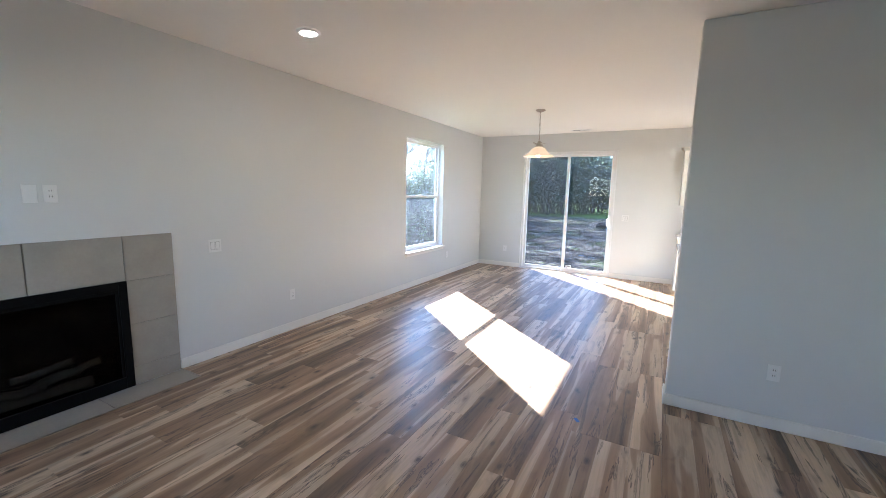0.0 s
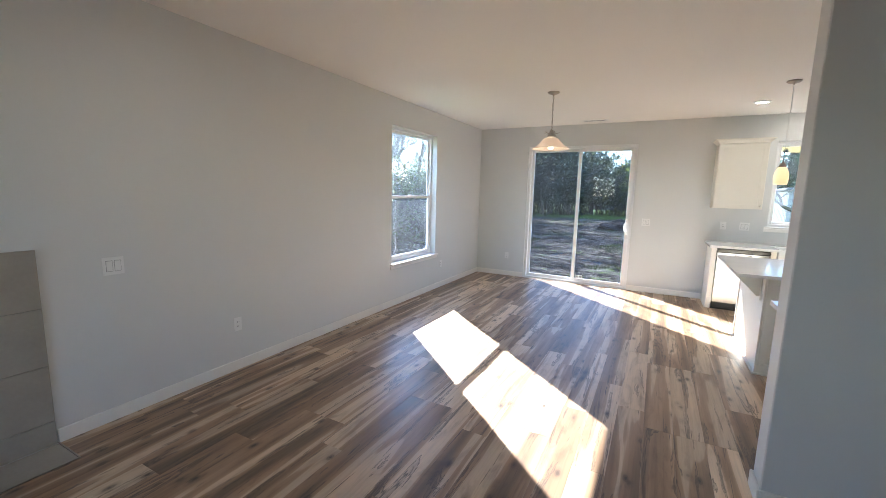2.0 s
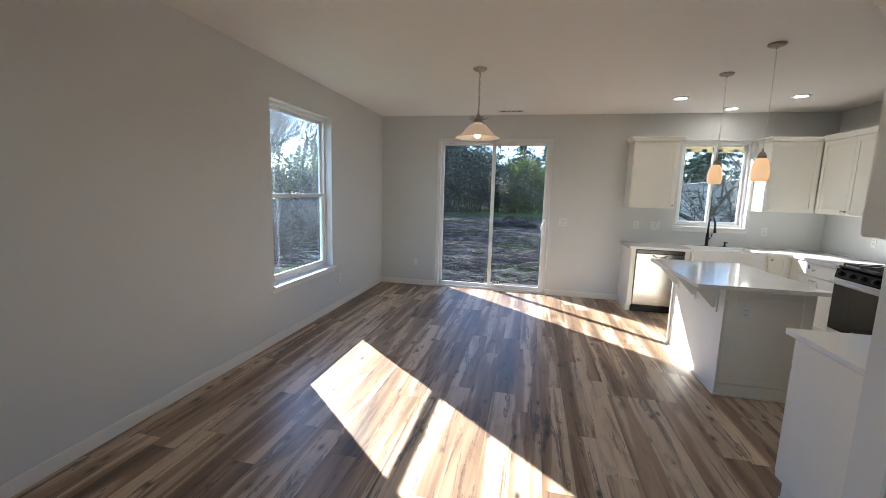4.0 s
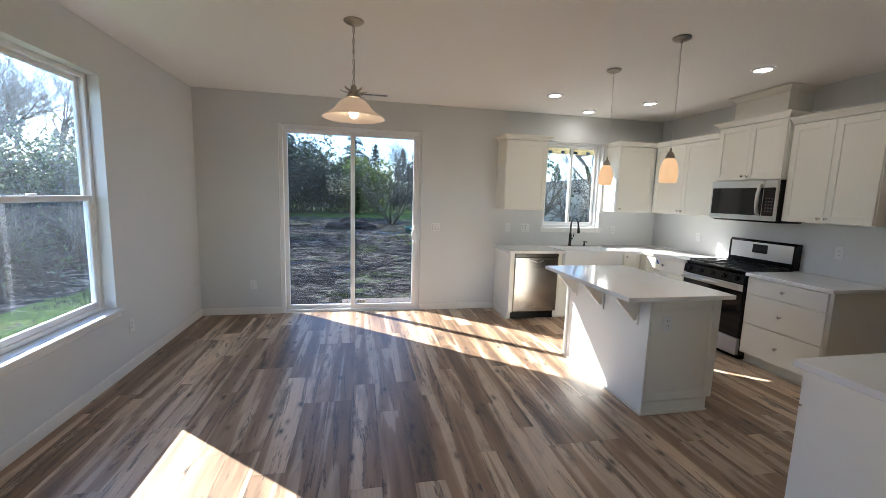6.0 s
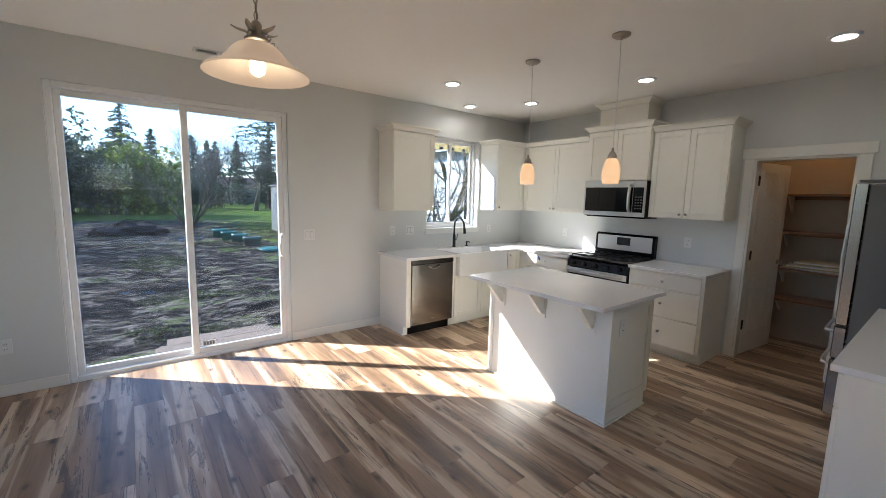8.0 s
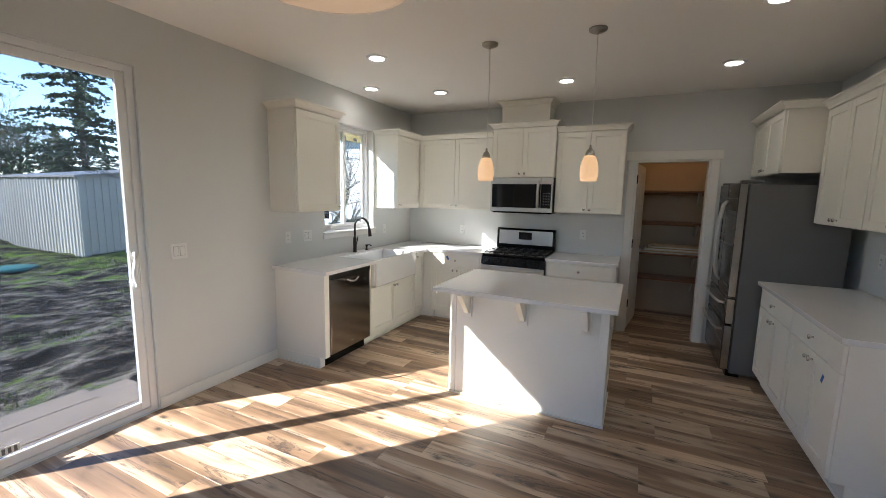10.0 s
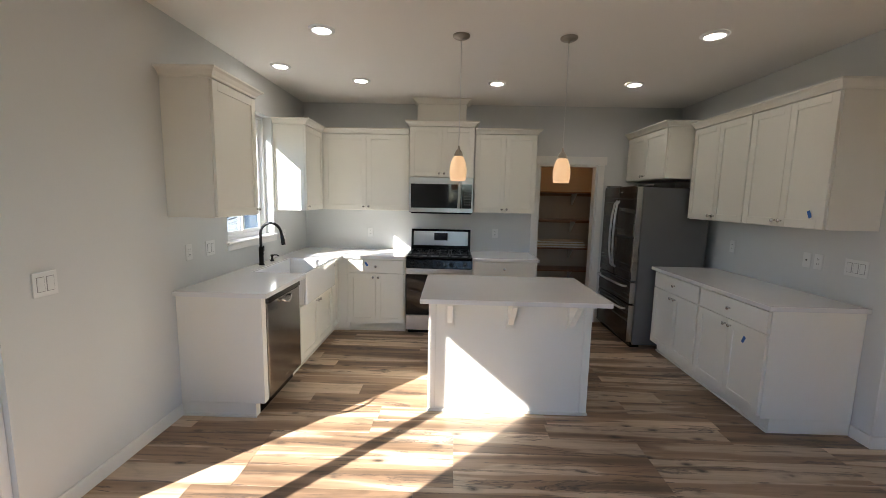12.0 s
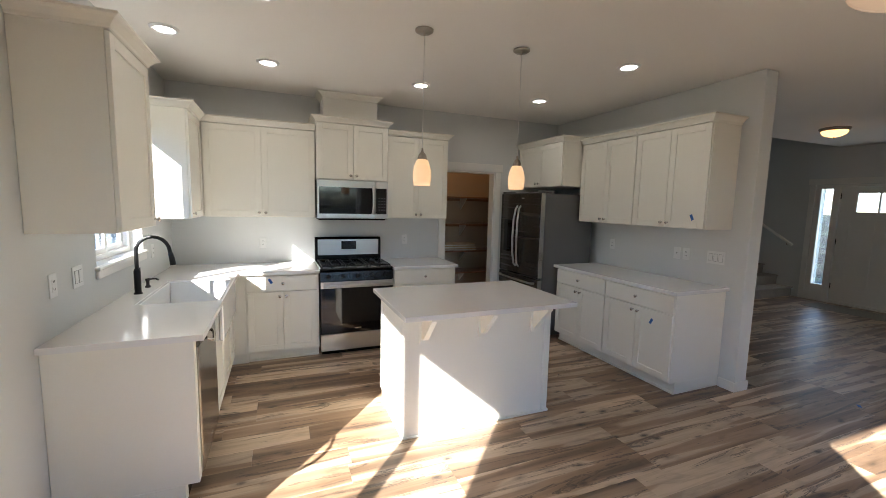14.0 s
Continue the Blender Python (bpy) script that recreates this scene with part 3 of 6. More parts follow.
part("hearth_edge", boxes([(0.276, 0.284, T0 - 0.008, T1 + 0.008, -0.01, 0.006), (0.002, 0.276, T1, T1 + 0.008, -0.01, 0.006), (0.002, 0.276, T0 - 0.008, T0, -0.01, 0.006)], 0.001), NICKEL, fp, "thin metal edge strip")
part("firebox", boxes([(-0.168, -0.155, B0 + 0.002, B1 - 0.002, 0.002, BTOP - 0.002), (-0.155, 0.004, B0 + 0.045, B0 + 0.05, 0.06, BTOP - 0.06), (-0.155, 0.004, B1 - 0.05, B1 - 0.045, 0.06, BTOP - 0.06), (-0.155, 0.004, B0 + 0.05, B1 - 0.05, 0.055, 0.06), (-0.155, 0.004, B0 + 0.05, B1 - 0.05, BTOP - 0.06, BTOP - 0.055)]), FIREBLACK, fp)
fr = part("fireplace_frame", boxes([(0.004, 0.03, B0 + 0.001, B0 + 0.055, 0.008, BTOP - 0.001), (0.004, 0.03, B1 - 0.055, B1 - 0.001, 0.008, BTOP - 0.001), (0.004, 0.03, B0 + 0.055, B1 - 0.055, BTOP - 0.06, BTOP - 0.001), (0.004, 0.03, B0 + 0.055, B1 - 0.055, 0.008, 0.095), (0.008, 0.02, B0 + 0.055, B0 + 0.075, 0.095, BTOP - 0.06), (0.008, 0.02, B1 - 0.075, B1 - 0.055, 0.095, BTOP - 0.06), (0.008, 0.02, B0 + 0.075, B1 - 0.075, BTOP - 0.085, BTOP - 0.06)], 0.002), FIREBLACK, fp, "matte black metal frame")
p = part("fireplace_glass", box(0.004, 0.008, B0 + 0.055, B1 - 0.055, 0.095, BTOP - 0.062), glass_material("fire_glass", (0.4, 0.4, 0.4), 0.35), fp, "dark glass front")
p.visible_shadow = False
for a, b, z, r in ((-0.34, 0.30, 0.13, 0.035), (-0.25, 0.05, 0.19, 0.03), (0.02, 0.36, 0.20, 0.028), (-0.10, 0.20, 0.26, 0.025), (-0.38, -0.30, 0.16, 0.032)):
    pts = [(-0.10 + 0.05 * k / 5 + random.uniform(-0.008, 0.008), a + (b - a) * k / 5, z + random.uniform(-0.012, 0.012) + (0.06 * k / 5 if a > -0.2 else 0)) for k in range(6)]
    part("ceramic_log", tube(pts, [r * random.uniform(0.8, 1.15) for _ in pts], 9), LOG, fp)

# ---- kitchen ----
CH, CT = 0.914, 0.032     # counter height and thickness
CB = CH - CT - 0.001      # top of the base cabinets


def knob(parent, x, y, z):
    """A small round chrome knob; the door's face is at y and looks to -y."""
    part("knob", lathe([(0.007, y), (0.006, y - 0.012), (0.013, y - 0.018), (0.015, y - 0.023), (0.012, y - 0.028), (0.001, y - 0.029)], 12, (x, 0, z), "y"), CHROME, parent, "chrome knob")


def shaker(name, parent, x0, x1, z0, z1, y, rail=0.057, knob_at=None):
    """A shaker door, 19 mm thick, its front at y - 0.019 and looking to -y."""
    g = 0.0016
    x0, x1, z0, z1 = x0 + g, x1 - g, z0 + g, z1 - g
    a, b = y - 0.019, y
    d = part(name, box(x0 + rail - 0.004, x1 - rail + 0.004, a + 0.009, b - 0.001, z0 + rail - 0.004, z1 - rail + 0.004), CAB, parent)
    for r in ((x0, x0 + rail), (x1 - rail, x1)):
        part("stile", box(*r, a, b, z0, z1, 0.0016), CAB, d)
    for r in ((z0, z0 + rail), (z1 - rail, z1)):
        part("rail", box(x0 + rail, x1 - rail, a, b, *r, 0.0016), CAB, d)
    if knob_at:
        knob(d, knob_at[0], a, knob_at[1])
    return d


def drawer(parent, x0, x1, z0, z1, y):
    g = 0.0016
    d = part("drawer", box(x0 + g, x1 - g, y - 0.019, y, z0 + g, z1 - g, 0.002), CAB, parent)
    knob(d, (x0 + x1) / 2, y - 0.019, (z0 + z1) / 2)
    return d


def base_cabinet(m, w, depth, fronts, label, toe=0.105, ends=(False, False), group="base cabinets"):
    """Back at y = 0, front at y = -depth, width along x."""
    c = thing("base_cabinet", m, label, "cabinet", group)
    part("body", boxes([(0, w, -depth, -0.002, toe, CB)], 0.001), CAB, c)
    part("toe_kick", boxes([(0.001, w - 0.001, -depth + 0.065, -0.004, 0.001, toe - 0.001)]), CAB, c)
    part("shoe_moulding", boxes([(0.0, w, -depth + 0.05, -depth + 0.064, 0.001, 0.02)], 0.003), CAB, c)
    for kind, *r in fronts:
        if kind == "drawer":
            drawer(c, *r, -depth - 0.001)
        else:
            shaker("door", c, *r[:4], -depth - 0.001, knob_at=(r[1] - 0.03 if kind == "doorL" else r[0] + 0.03, r[3] - 0.045))
    for at, e in zip((-0.012, w), ends):
        if e:
            part("end_panel", boxes([(at, at + 0.012, -depth, -0.004, 0.001 if not e == 2 else toe, CB)], 0.001), CAB, c)
    return c


def crown(bm, x0, x1, depth, z, lap=0.055, h=0.062, ends=(True, True)):
    """A flaring cornice along the front and open ends of a wall cabinet."""
    l, r = (lap if ends[0] else 0), (lap if ends[1] else 0)
    lo = [(x0, -0.002), (x0, -depth), (x1, -depth), (x1, -0.002)]
    prof = [(0.0, 0.0), (0.12, 0.004), (0.2, 0.016), (0.62, 0.04), (0.9, 0.048), (1.0, 0.05), (1.0, h)]
    rings = []
    for k, dz in prof:
        rings.append([bm.verts.new((x + k * dx, y - k * dy, z + dz)) for (x, y), (dx, dy) in zip(lo, ((-l, 0), (-l, lap), (r, lap), (r, 0)))])
    for a, b in zip(rings, rings[1:]):
        for i in range(4):
            bm.faces.new((a[i], a[(i + 1) % 4], b[(i + 1) % 4], b[i]))
    bm.faces.new(list(reversed(rings[0])))
    bm.faces.new(rings[-1])
    return bm


def wall_cabinet(m, w, depth, z0, z1, doors, label, ends=(True, True), group="wall cabinets", lap=0.05, knob_low=True):
    c = thing("wall_cabinet", m, label, "cabinet", group)
    part("body", boxes([(0, w, -depth, -0.001, z0, z1)], 0.0015), CAB, c)
    for i, (a, b, side) in enumerate(doors):
        shaker("door", c, a, b, z0 + 0.004, z1 - 0.006, -depth - 0.001, knob_at=(b - 0.03 if side == "R" else a + 0.03, z0 + 0.045))
    part("crown", crown(bmesh.new(), 0, w, depth + 0.02, z1 + 0.0005, lap, ends=ends), CAB, c)
    return c


N0 = pose(0, YN - 0.001, 0)
UZ0, UZ1 = 1.425, 2.325

# north run: end panel, dishwasher, sink cabinet, corner
BD = 0.585
panel = thing("end_panel", pose(0.77, YN, 0), "off-white cabinet end panel beside the dishwasher", "cabinet panel")
part("panel", boxes([(0.0, 0.06, -BD - 0.02, -0.002, 0.105, CB), (0.0, 0.06, -BD + 0.045, -0.002, 0.001, 0.104)], 0.0015), CAB, panel)
part("shoe_moulding", boxes([(-0.012, -0.001, -BD + 0.04, -0.002, 0.001, 0.018)], 0.002), CAB, panel)
DWSTEEL = plain("dark_stainless", (0.40, 0.38, 0.355), 0.2, metal=1.0, vary=0.03, scale=1.2, grain=20, bump=0.0, stretch=(1, 1, 30))
dw = thing("dishwasher", pose(0.834, YN, 0), "stainless steel dishwasher built under the counter", "dishwasher")
part("tub", box(0.004, 0.596, -0.55, -0.01, 0.11, CB - 0.004), BLACK, dw)
dd = part("door", boxes([(0.004, 0.596, -0.615, -0.552, 0.115, 0.822)], 0.004), DWSTEEL, dw, "brushed stainless door panel")
part("control_panel", boxes([(0.004, 0.596, -0.622, -0.552, 0.825, 0.872)], 0.004), DARKSTEEL, dw, "dark control strip")
part("handle", tube([(0.215, -0.618, 0.800), (0.225, -0.636, 0.79), (0.26, -0.642, 0.772), (0.30, -0.645, 0.766), (0.34, -0.642, 0.772), (0.375, -0.636, 0.79), (0.385, -0.618, 0.800)], 0.009, 8), CHROME, dd, "curved pocket handle")
part("emblem", box(0.275, 0.325, -0.6165, -0.6152, 0.165, 0.178), CHROME, dd)
part("vent", boxes([(0.001, 0.004, -0.60, -0.585, 0.70 + 0.012 * i, 0.707 + 0.012 * i) for i in range(5)]), SLOT, dw)
part("kick_plate", box(0.006, 0.594, -0.54, -0.50, 0.002, 0.108), BLACK, dw, "black kick plate")

sx0, sx1 = 1.50, 2.34
sc = thing("sink_cabinet", pose(0, YN, 0), "off-white sink base cabinet with two doors", "cabinet", "base cabinets")
part("body", boxes([(1.437, 2.66, -BD, -0.55, 0.105, 0.62), (1.437, sx0 - 0.004, -BD, -0.002, 0.62, CB), (sx1 + 0.004, 2.66, -BD, -0.002, 0.62, CB), (1.437, 1.455, -0.55, -0.002, 0.105, 0.62)], 0.001), CAB, sc)
part("toe_kick", boxes([(1.437, 2.70, -BD + 0.065, -BD + 0.08, 0.001, 0.104)]), CAB, sc)
part("shoe_moulding", boxes([(1.437, 2.71, -BD + 0.05, -BD + 0.064, 0.001, 0.02)], 0.003), CAB, sc)
xm = (sx0 + sx1) / 2
shaker("door", sc, 1.47, xm, 0.115, 0.615, -BD - 0.001, knob_at=(xm - 0.03, 0.575))
shaker("door", sc, xm, 2.37, 0.115, 0.615, -BD - 0.001, knob_at=(xm + 0.03, 0.575))
shaker("door", sc, 2.395, 2.625, 0.115, CB - 0.006, -BD - 0.001, knob_at=(2.425, CB - 0.05))

part("corner_filler", boxes([(2.662, 2.722, -0.702, -0.583, 0.105, CB), (2.70, 2.74, -0.72, -0.52, 0.001, 0.104)], 0.001), CAB, sc)

sink = thing("farmhouse_sink", pose(0, YN, 0), "white fireclay apron-front farmhouse sink", "sink")
sy0, sy1, sb = -0.655, -0.155, 0.655
part("apron", boxes([(sx0, sx1, sy0, sy0 + 0.03, 0.628, CH + 0.004)], 0.008), SINKM, sink)
part("basin", boxes([(sx0 + 0.004, sx0 + 0.03, sy0 + 0.031, sy1, 0.63, CH - 0.004), (sx1 - 0.03, sx1 - 0.004, sy0 + 0.031, sy1, 0.63, CH - 0.004), (sx0 + 0.031, sx1 - 0.031, sy1 - 0.026, sy1, 0.63, CH - 0.004), (sx0 + 0.031, sx1 - 0.031, sy0 + 0.031, sy1 - 0.027, 0.63, sb)], 0.004), SINKM, sink)
part("drain", lathe([(0.056, sb + 0.001), (0.056, sb + 0.004), (0.04, sb + 0.005), (0.03, sb + 0.002)], 20, ((sx0 + sx1) / 2, -0.36, 0)), CHROME, sink, "steel drain ring")

# worktops
cf, ce = YN - 0.655, 2.625     # front of the north top, front of the east top
top = thing("worktop", pose(0, 0, 0), "white quartz worktop turning the corner round the sink", "worktop", "worktops")
edge = [(0.74, cf), (sx0 - 0.002, cf), (sx0 - 0.002, YN - 0.158), (sx1 + 0.002, YN - 0.158), (sx1 + 0.002, cf), (ce, cf), (ce, 7.004), (3.296, 7.004), (3.296, YN - 0.002), (0.74, YN - 0.002)]
part("slab", prism(edge, CH - CT, CH, "z"), QUARTZ, top)
top = thing("worktop", pose(0, 0, 0), "white quartz worktop between range and pantry", "worktop", "worktops")
part("slab", box(ce, 3.296, 5.475, 6.236, CH - CT, CH, 0.003), QUARTZ, top)
top = thing("worktop", pose(0, 0, 0), "white quartz worktop beside the refrigerator", "worktop", "worktops")
part("slab", box(0.752, 2.365, SY1 + 0.002, 4.345, CH - CT, CH, 0.003), QUARTZ, top)

fa = thing("faucet", pose(1.87, YN - 0.085, CH + 0.0005), "matte black pull-down kitchen faucet", "faucet")
part("base", lathe([(0.027, 0), (0.027, 0.008), (0.021, 0.012), (0.021, 0.16), (0.017, 0.175), (0.014, 0.18)], 18), MATTEBLACK, fa)
arc = [(0, 0, 0.17), (0, 0, 0.30)] + [(0, -0.10 + 0.10 * math.cos(a), 0.30 + 0.105 * math.sin(a)) for a in [math.pi * i / 10 for i in range(1, 10)]] + [(0, -0.205, 0.285)]
part("spout", tube(arc, 0.013, 10), MATTEBLACK, fa)
part("spray_head", tube([(0, -0.204, 0.29), (0, -0.212, 0.25), (0, -0.218, 0.2)], [0.015, 0.018, 0.02], 12), MATTEBLACK, fa)
part("lever", tube([(0.018, 0, 0.1), (0.035, 0, 0.105), (0.05, 0.0, 0.13), (0.056, 0.0, 0.18)], [0.012, 0.011, 0.008, 0.006], 8), MATTEBLACK, fa)
so = thing("soap_dispenser", pose(2.10, YN - 0.085, CH + 0.0005), "small matte black soap dispenser pump", "soap dispenser")
part("collar", lathe([(0.019, 0), (0.019, 0.012), (0.011, 0.02), (0.011, 0.05), (0.016, 0.055), (0.016, 0.068)], 14), MATTEBLACK, so)
part("nozzle", tube([(0, 0, 0.063), (0, -0.05, 0.066), (0, -0.07, 0.055)], 0.0065, 8), MATTEBLACK, so)

# east run
E_ = lambda y: pose(XE - 0.001, y, 0, 0, 0, -90)
ED = XE - 2.672
base_cabinet(E_(7.69), 0.682, ED, [("drawer", 0.02, 0.662, 0.715, 0.865), ("doorL", 0.02, 0.341, 0.118, 0.708), ("doorR", 0.341, 0.662, 0.118, 0.708)], "off-white base cabinet with a drawer over two doors")
base_cabinet(E_(6.234), 0.742, ED, [("drawer", 0.012, 0.715, 0.715, 0.872), ("drawer", 0.012, 0.715, 0.42, 0.708), ("drawer", 0.012, 0.715, 0.118, 0.413)], "off-white base cabinet with three plain drawers")

# gas range
rg = thing("gas_range", pose(XE - 0.005, 6.998, 0, 0, 0, -90), "black and stainless freestanding gas range", "range")
rw, rd = 0.757, 0.655
part("body", box(0.001, rw, -rd + 0.03, -0.01, 0.05, 0.895, 0.003), BLACK, rg)
part("foot_plinth", box(0.02, rw - 0.02, -rd + 0.06, -0.02, 0.001, 0.049), BLACK, rg)
part("cooktop", boxes([(0.0, rw + 0.001, -rd + 0.005, -0.075, 0.896, 0.918)], 0.006), BLACK, rg, "glossy black cooktop")
part("control_panel", prism([(-rd + 0.032, 0.895), (-rd - 0.004, 0.88), (-rd - 0.018, 0.79), (-rd + 0.032, 0.785)], 0.001, rw, "x"), BLACK, rg)
for i in range(5):
    part("burner_knob", lathe([(0.024, -rd - 0.01), (0.022, -rd - 0.036), (0.015, -rd - 0.042), (0.002, -rd - 0.043)], 14, (0.08 + 0.148 * i, 0, 0.838), "y"), BLACK, rg)
od = part("oven_door", boxes([(0.002, rw - 0.001, -rd - 0.012, -rd + 0.029, 0.235, 0.782)], 0.004), BLACKGLASS, rg, "black glass oven door")
part("door_trim", boxes([(0.002, rw - 0.001, -rd - 0.018, -rd - 0.0125, 0.715, 0.782)], 0.002), STEEL, od)
hb = part("handle", tube([(0.03, -rd - 0.058, 0.748), (rw - 0.03, -rd - 0.058, 0.748)], 0.014, 10), STEEL, od, "stainless bar handle")
for px in (0.05, rw - 0.075):
    part("handle_post", box(px, px + 0.025, -rd - 0.055, -rd - 0.018, 0.737, 0.759, 0.003), STEEL, hb)
part("emblem", box(rw / 2 - 0.035, rw / 2 + 0.035, -rd - 0.0135, -rd - 0.0122, 0.275, 0.287), STEEL, od)
part("storage_drawer", box(0.002, rw - 0.001, -rd - 0.012, -rd + 0.029, 0.055, 0.228, 0.004), STEEL, rg, "stainless drawer front")
part("back_guard", prism([(-0.074, 0.918), (-0.068, 1.165), (-0.045, 1.19), (-0.005, 1.19), (-0.005, 0.918)], 0.0, rw, "x"), BLACK, rg)
bs = part("display_panel", prism([(-0.0765, 0.985), (-0.073, 1.165), (-0.068, 1.165), (-0.0715, 0.985)], 0.03, rw - 0.03, "x"), STEEL, rg, "stainless control backsplash")
part("clock_display", prism([(-0.0785, 1.05), (-0.0765, 1.145), (-0.073, 1.145), (-0.075, 1.05)], rw / 2 - 0.085, rw / 2 + 0.085, "x"), SCREEN, bs)
for gx in (0.02, 0.265, 0.51):
    bars = [(gx, gx + 0.228, y, y + 0.012, 0.932, 0.943) for y in (-rd + 0.035, -rd + 0.29, -0.12)] + [(x, x + 0.012, -rd + 0.047, -0.121, 0.933, 0.942) for x in (gx, gx + 0.108, gx + 0.216)]
    bars += [(x, x + 0.012, y, y + 0.012, 0.919, 0.932) for x in (gx, gx + 0.216) for y in (-rd + 0.035, -0.12)]
    part("grate", boxes(bars, 0.002), IRON, rg, "cast iron grate")
for bx, by in ((0.135, -0.24), (0.135, -0.50), (0.38, -0.37), (0.62, -0.24), (0.62, -0.50)):
    part("burner", lathe([(0.05, 0.918), (0.05, 0.922), (0.034, 0.924), (0.034, 0.929), (0.002, 0.931)], 16, (bx, by, 0)), IRON, rg)

# east wall cabinets, hood box and microwave
UD = 0.325
c = wall_cabinet(E_(8.058), 1.05, UD, UZ0, UZ1, [(0.02, 0.535, "R"), (0.535, 1.045, "L")], "off-white two-door wall cabinet in the corner", ends=(False, False))
c = wall_cabinet(E_(6.23), 0.735, UD, UZ0, UZ1 + 0.02, [(0.004, 0.367, "R"), (0.367, 0.731, "L")], "off-white two-door wall cabinet beside the pantry", ends=(False, True))
c = wall_cabinet(E_(7.0), 0.762, 0.375, 1.832, 2.415, [(0.004, 0.381, "R"), (0.381, 0.758, "L")], "off-white raised wall cabinet above the microwave")
hood = thing("chimney_box", E_(6.92), "off-white boxed duct cover rising to the ceiling", "duct cover")
part("box", boxes([(0, 0.58, -0.30, -0.001, 2.479, H - 0.065)], 0.002), CAB, hood)
part("crown", crown(bmesh.new(), 0, 0.58, 0.30, H - 0.0645, 0.055), CAB, hood)
mw = thing("microwave", pose(XE - 0.002, 6.999, 1.40, 0, 0, -90), "stainless over-the-range microwave with black glass", "microwave")
mwd = 0.385
part("body", boxes([(0.001, 0.758, -mwd, -0.005, 0.012, 0.428)], 0.003), BLACK, mw)
part("bottom_vent", boxes([(0.02, 0.74, -mwd + 0.02, -0.04, 0.0, 0.011)], 0.002), BLACK, mw)
md = part("door", boxes([(0.001, 0.62, -mwd - 0.03, -mwd - 0.001, 0.02, 0.428)], 0.004), STEEL, mw, "stainless framed door")
part("window", box(0.022, 0.618, -mwd - 0.033, -mwd - 0.0305, 0.070, 0.352, 0.001), BLACKGLASS, md, "dark glass window")
hp = [(0.59, -mwd - 0.033, 0.075), (0.592, -mwd - 0.055, 0.10), (0.594, -mwd - 0.07, 0.16), (0.594, -mwd - 0.073, 0.225), (0.594, -mwd - 0.07, 0.29), (0.592, -mwd - 0.055, 0.35), (0.59, -mwd - 0.03, 0.375)]
part("handle", tube(hp, 0.017, 10), STEEL, md, "curved stainless handle")
cp = part("control_panel", boxes([(0.623, 0.758, -mwd - 0.03, -mwd - 0.001, 0.02, 0.428)], 0.004), STEEL, mw)
part("keypad", box(0.625, 0.742, -mwd - 0.033, -mwd - 0.0305, 0.070, 0.352, 0.001), BLACKGLASS, cp)
for i in range(5):
    for j in range(3):
        part("key", box(0.652 + 0.030 * j, 0.668 + 0.030 * j, -mwd - 0.0342, -mwd - 0.0332, 0.11 + 0.032 * i, 0.122 + 0.032 * i), INK, cp)

# north wall cabinets
wall_cabinet(pose(0.745, YN - 0.001, 0), 0.575, UD, UZ0, UZ1, [(0.004, 0.571, "R")], "off-white single-door wall cabinet by the window")
wall_cabinet(pose(2.395, YN - 0.001, 0), 0.565, UD, UZ0, UZ1, [(0.004, 0.55, "L")], "off-white single-door wall cabinet in the corner", ends=(True, False))

# partition run
S_ = lambda x: pose(x, SY1 + 0.001, 0, 0, 0, 180)
SD = 0.625
unit = [("drawer", 0.006, 0.764, 0.715, 0.87), ("doorL", 0.006, 0.385, 0.118, 0.708), ("doorR", 0.385, 0.764, 0.118, 0.708)]
b1c = base_cabinet(S_(1.55), 0.770, SD, unit, "off-white base cabinet with a drawer over two doors", ends=(False, False))
b2c = base_cabinet(S_(2.325), 0.770, SD, unit, "off-white base cabinet beside the refrigerator")
u1 = wall_cabinet(S_(1.545), 0.755, 0.345, UZ0 + 0.005, UZ1, [(0.004, 0.377, "R"), (0.377, 0.751, "L")], "off-white two-door wall cabinet with blue tape", ends=(False, True))
u2 = wall_cabinet(S_(2.335), 0.787, 0.345, UZ0 + 0.005, UZ1, [(0.004, 0.392, "R"), (0.392, 0.783, "L")], "off-white two-door wall cabinet near the refrigerator", ends=(False, False))
wall_cabinet(S_(3.288), 0.935, 0.61, 1.84, UZ1 + 0.03, [(0.02, 0.468, "R"), (0.468, 0.93, "L")], "off-white deep cabinet above the refrigerator", ends=(False, True))
tp = thing("masking_tape", pose(0.90, SY1 + 0.36 + 0.0105, 1.53, 0, 25, 0), "small strip of blue masking tape on a door", "tape", "tape marks")
part("strip", box(-0.012, 0.012, 0, 0.0012, -0.026, 0.026), TAPE, tp)
copy_thing(tp, pose(1.0, SY1 + SD + 0.0125, 0.60, 0, -25, 0))
copy_thing(tp, pose(2.651, 7.46, 0.815, 0, 30, 90))

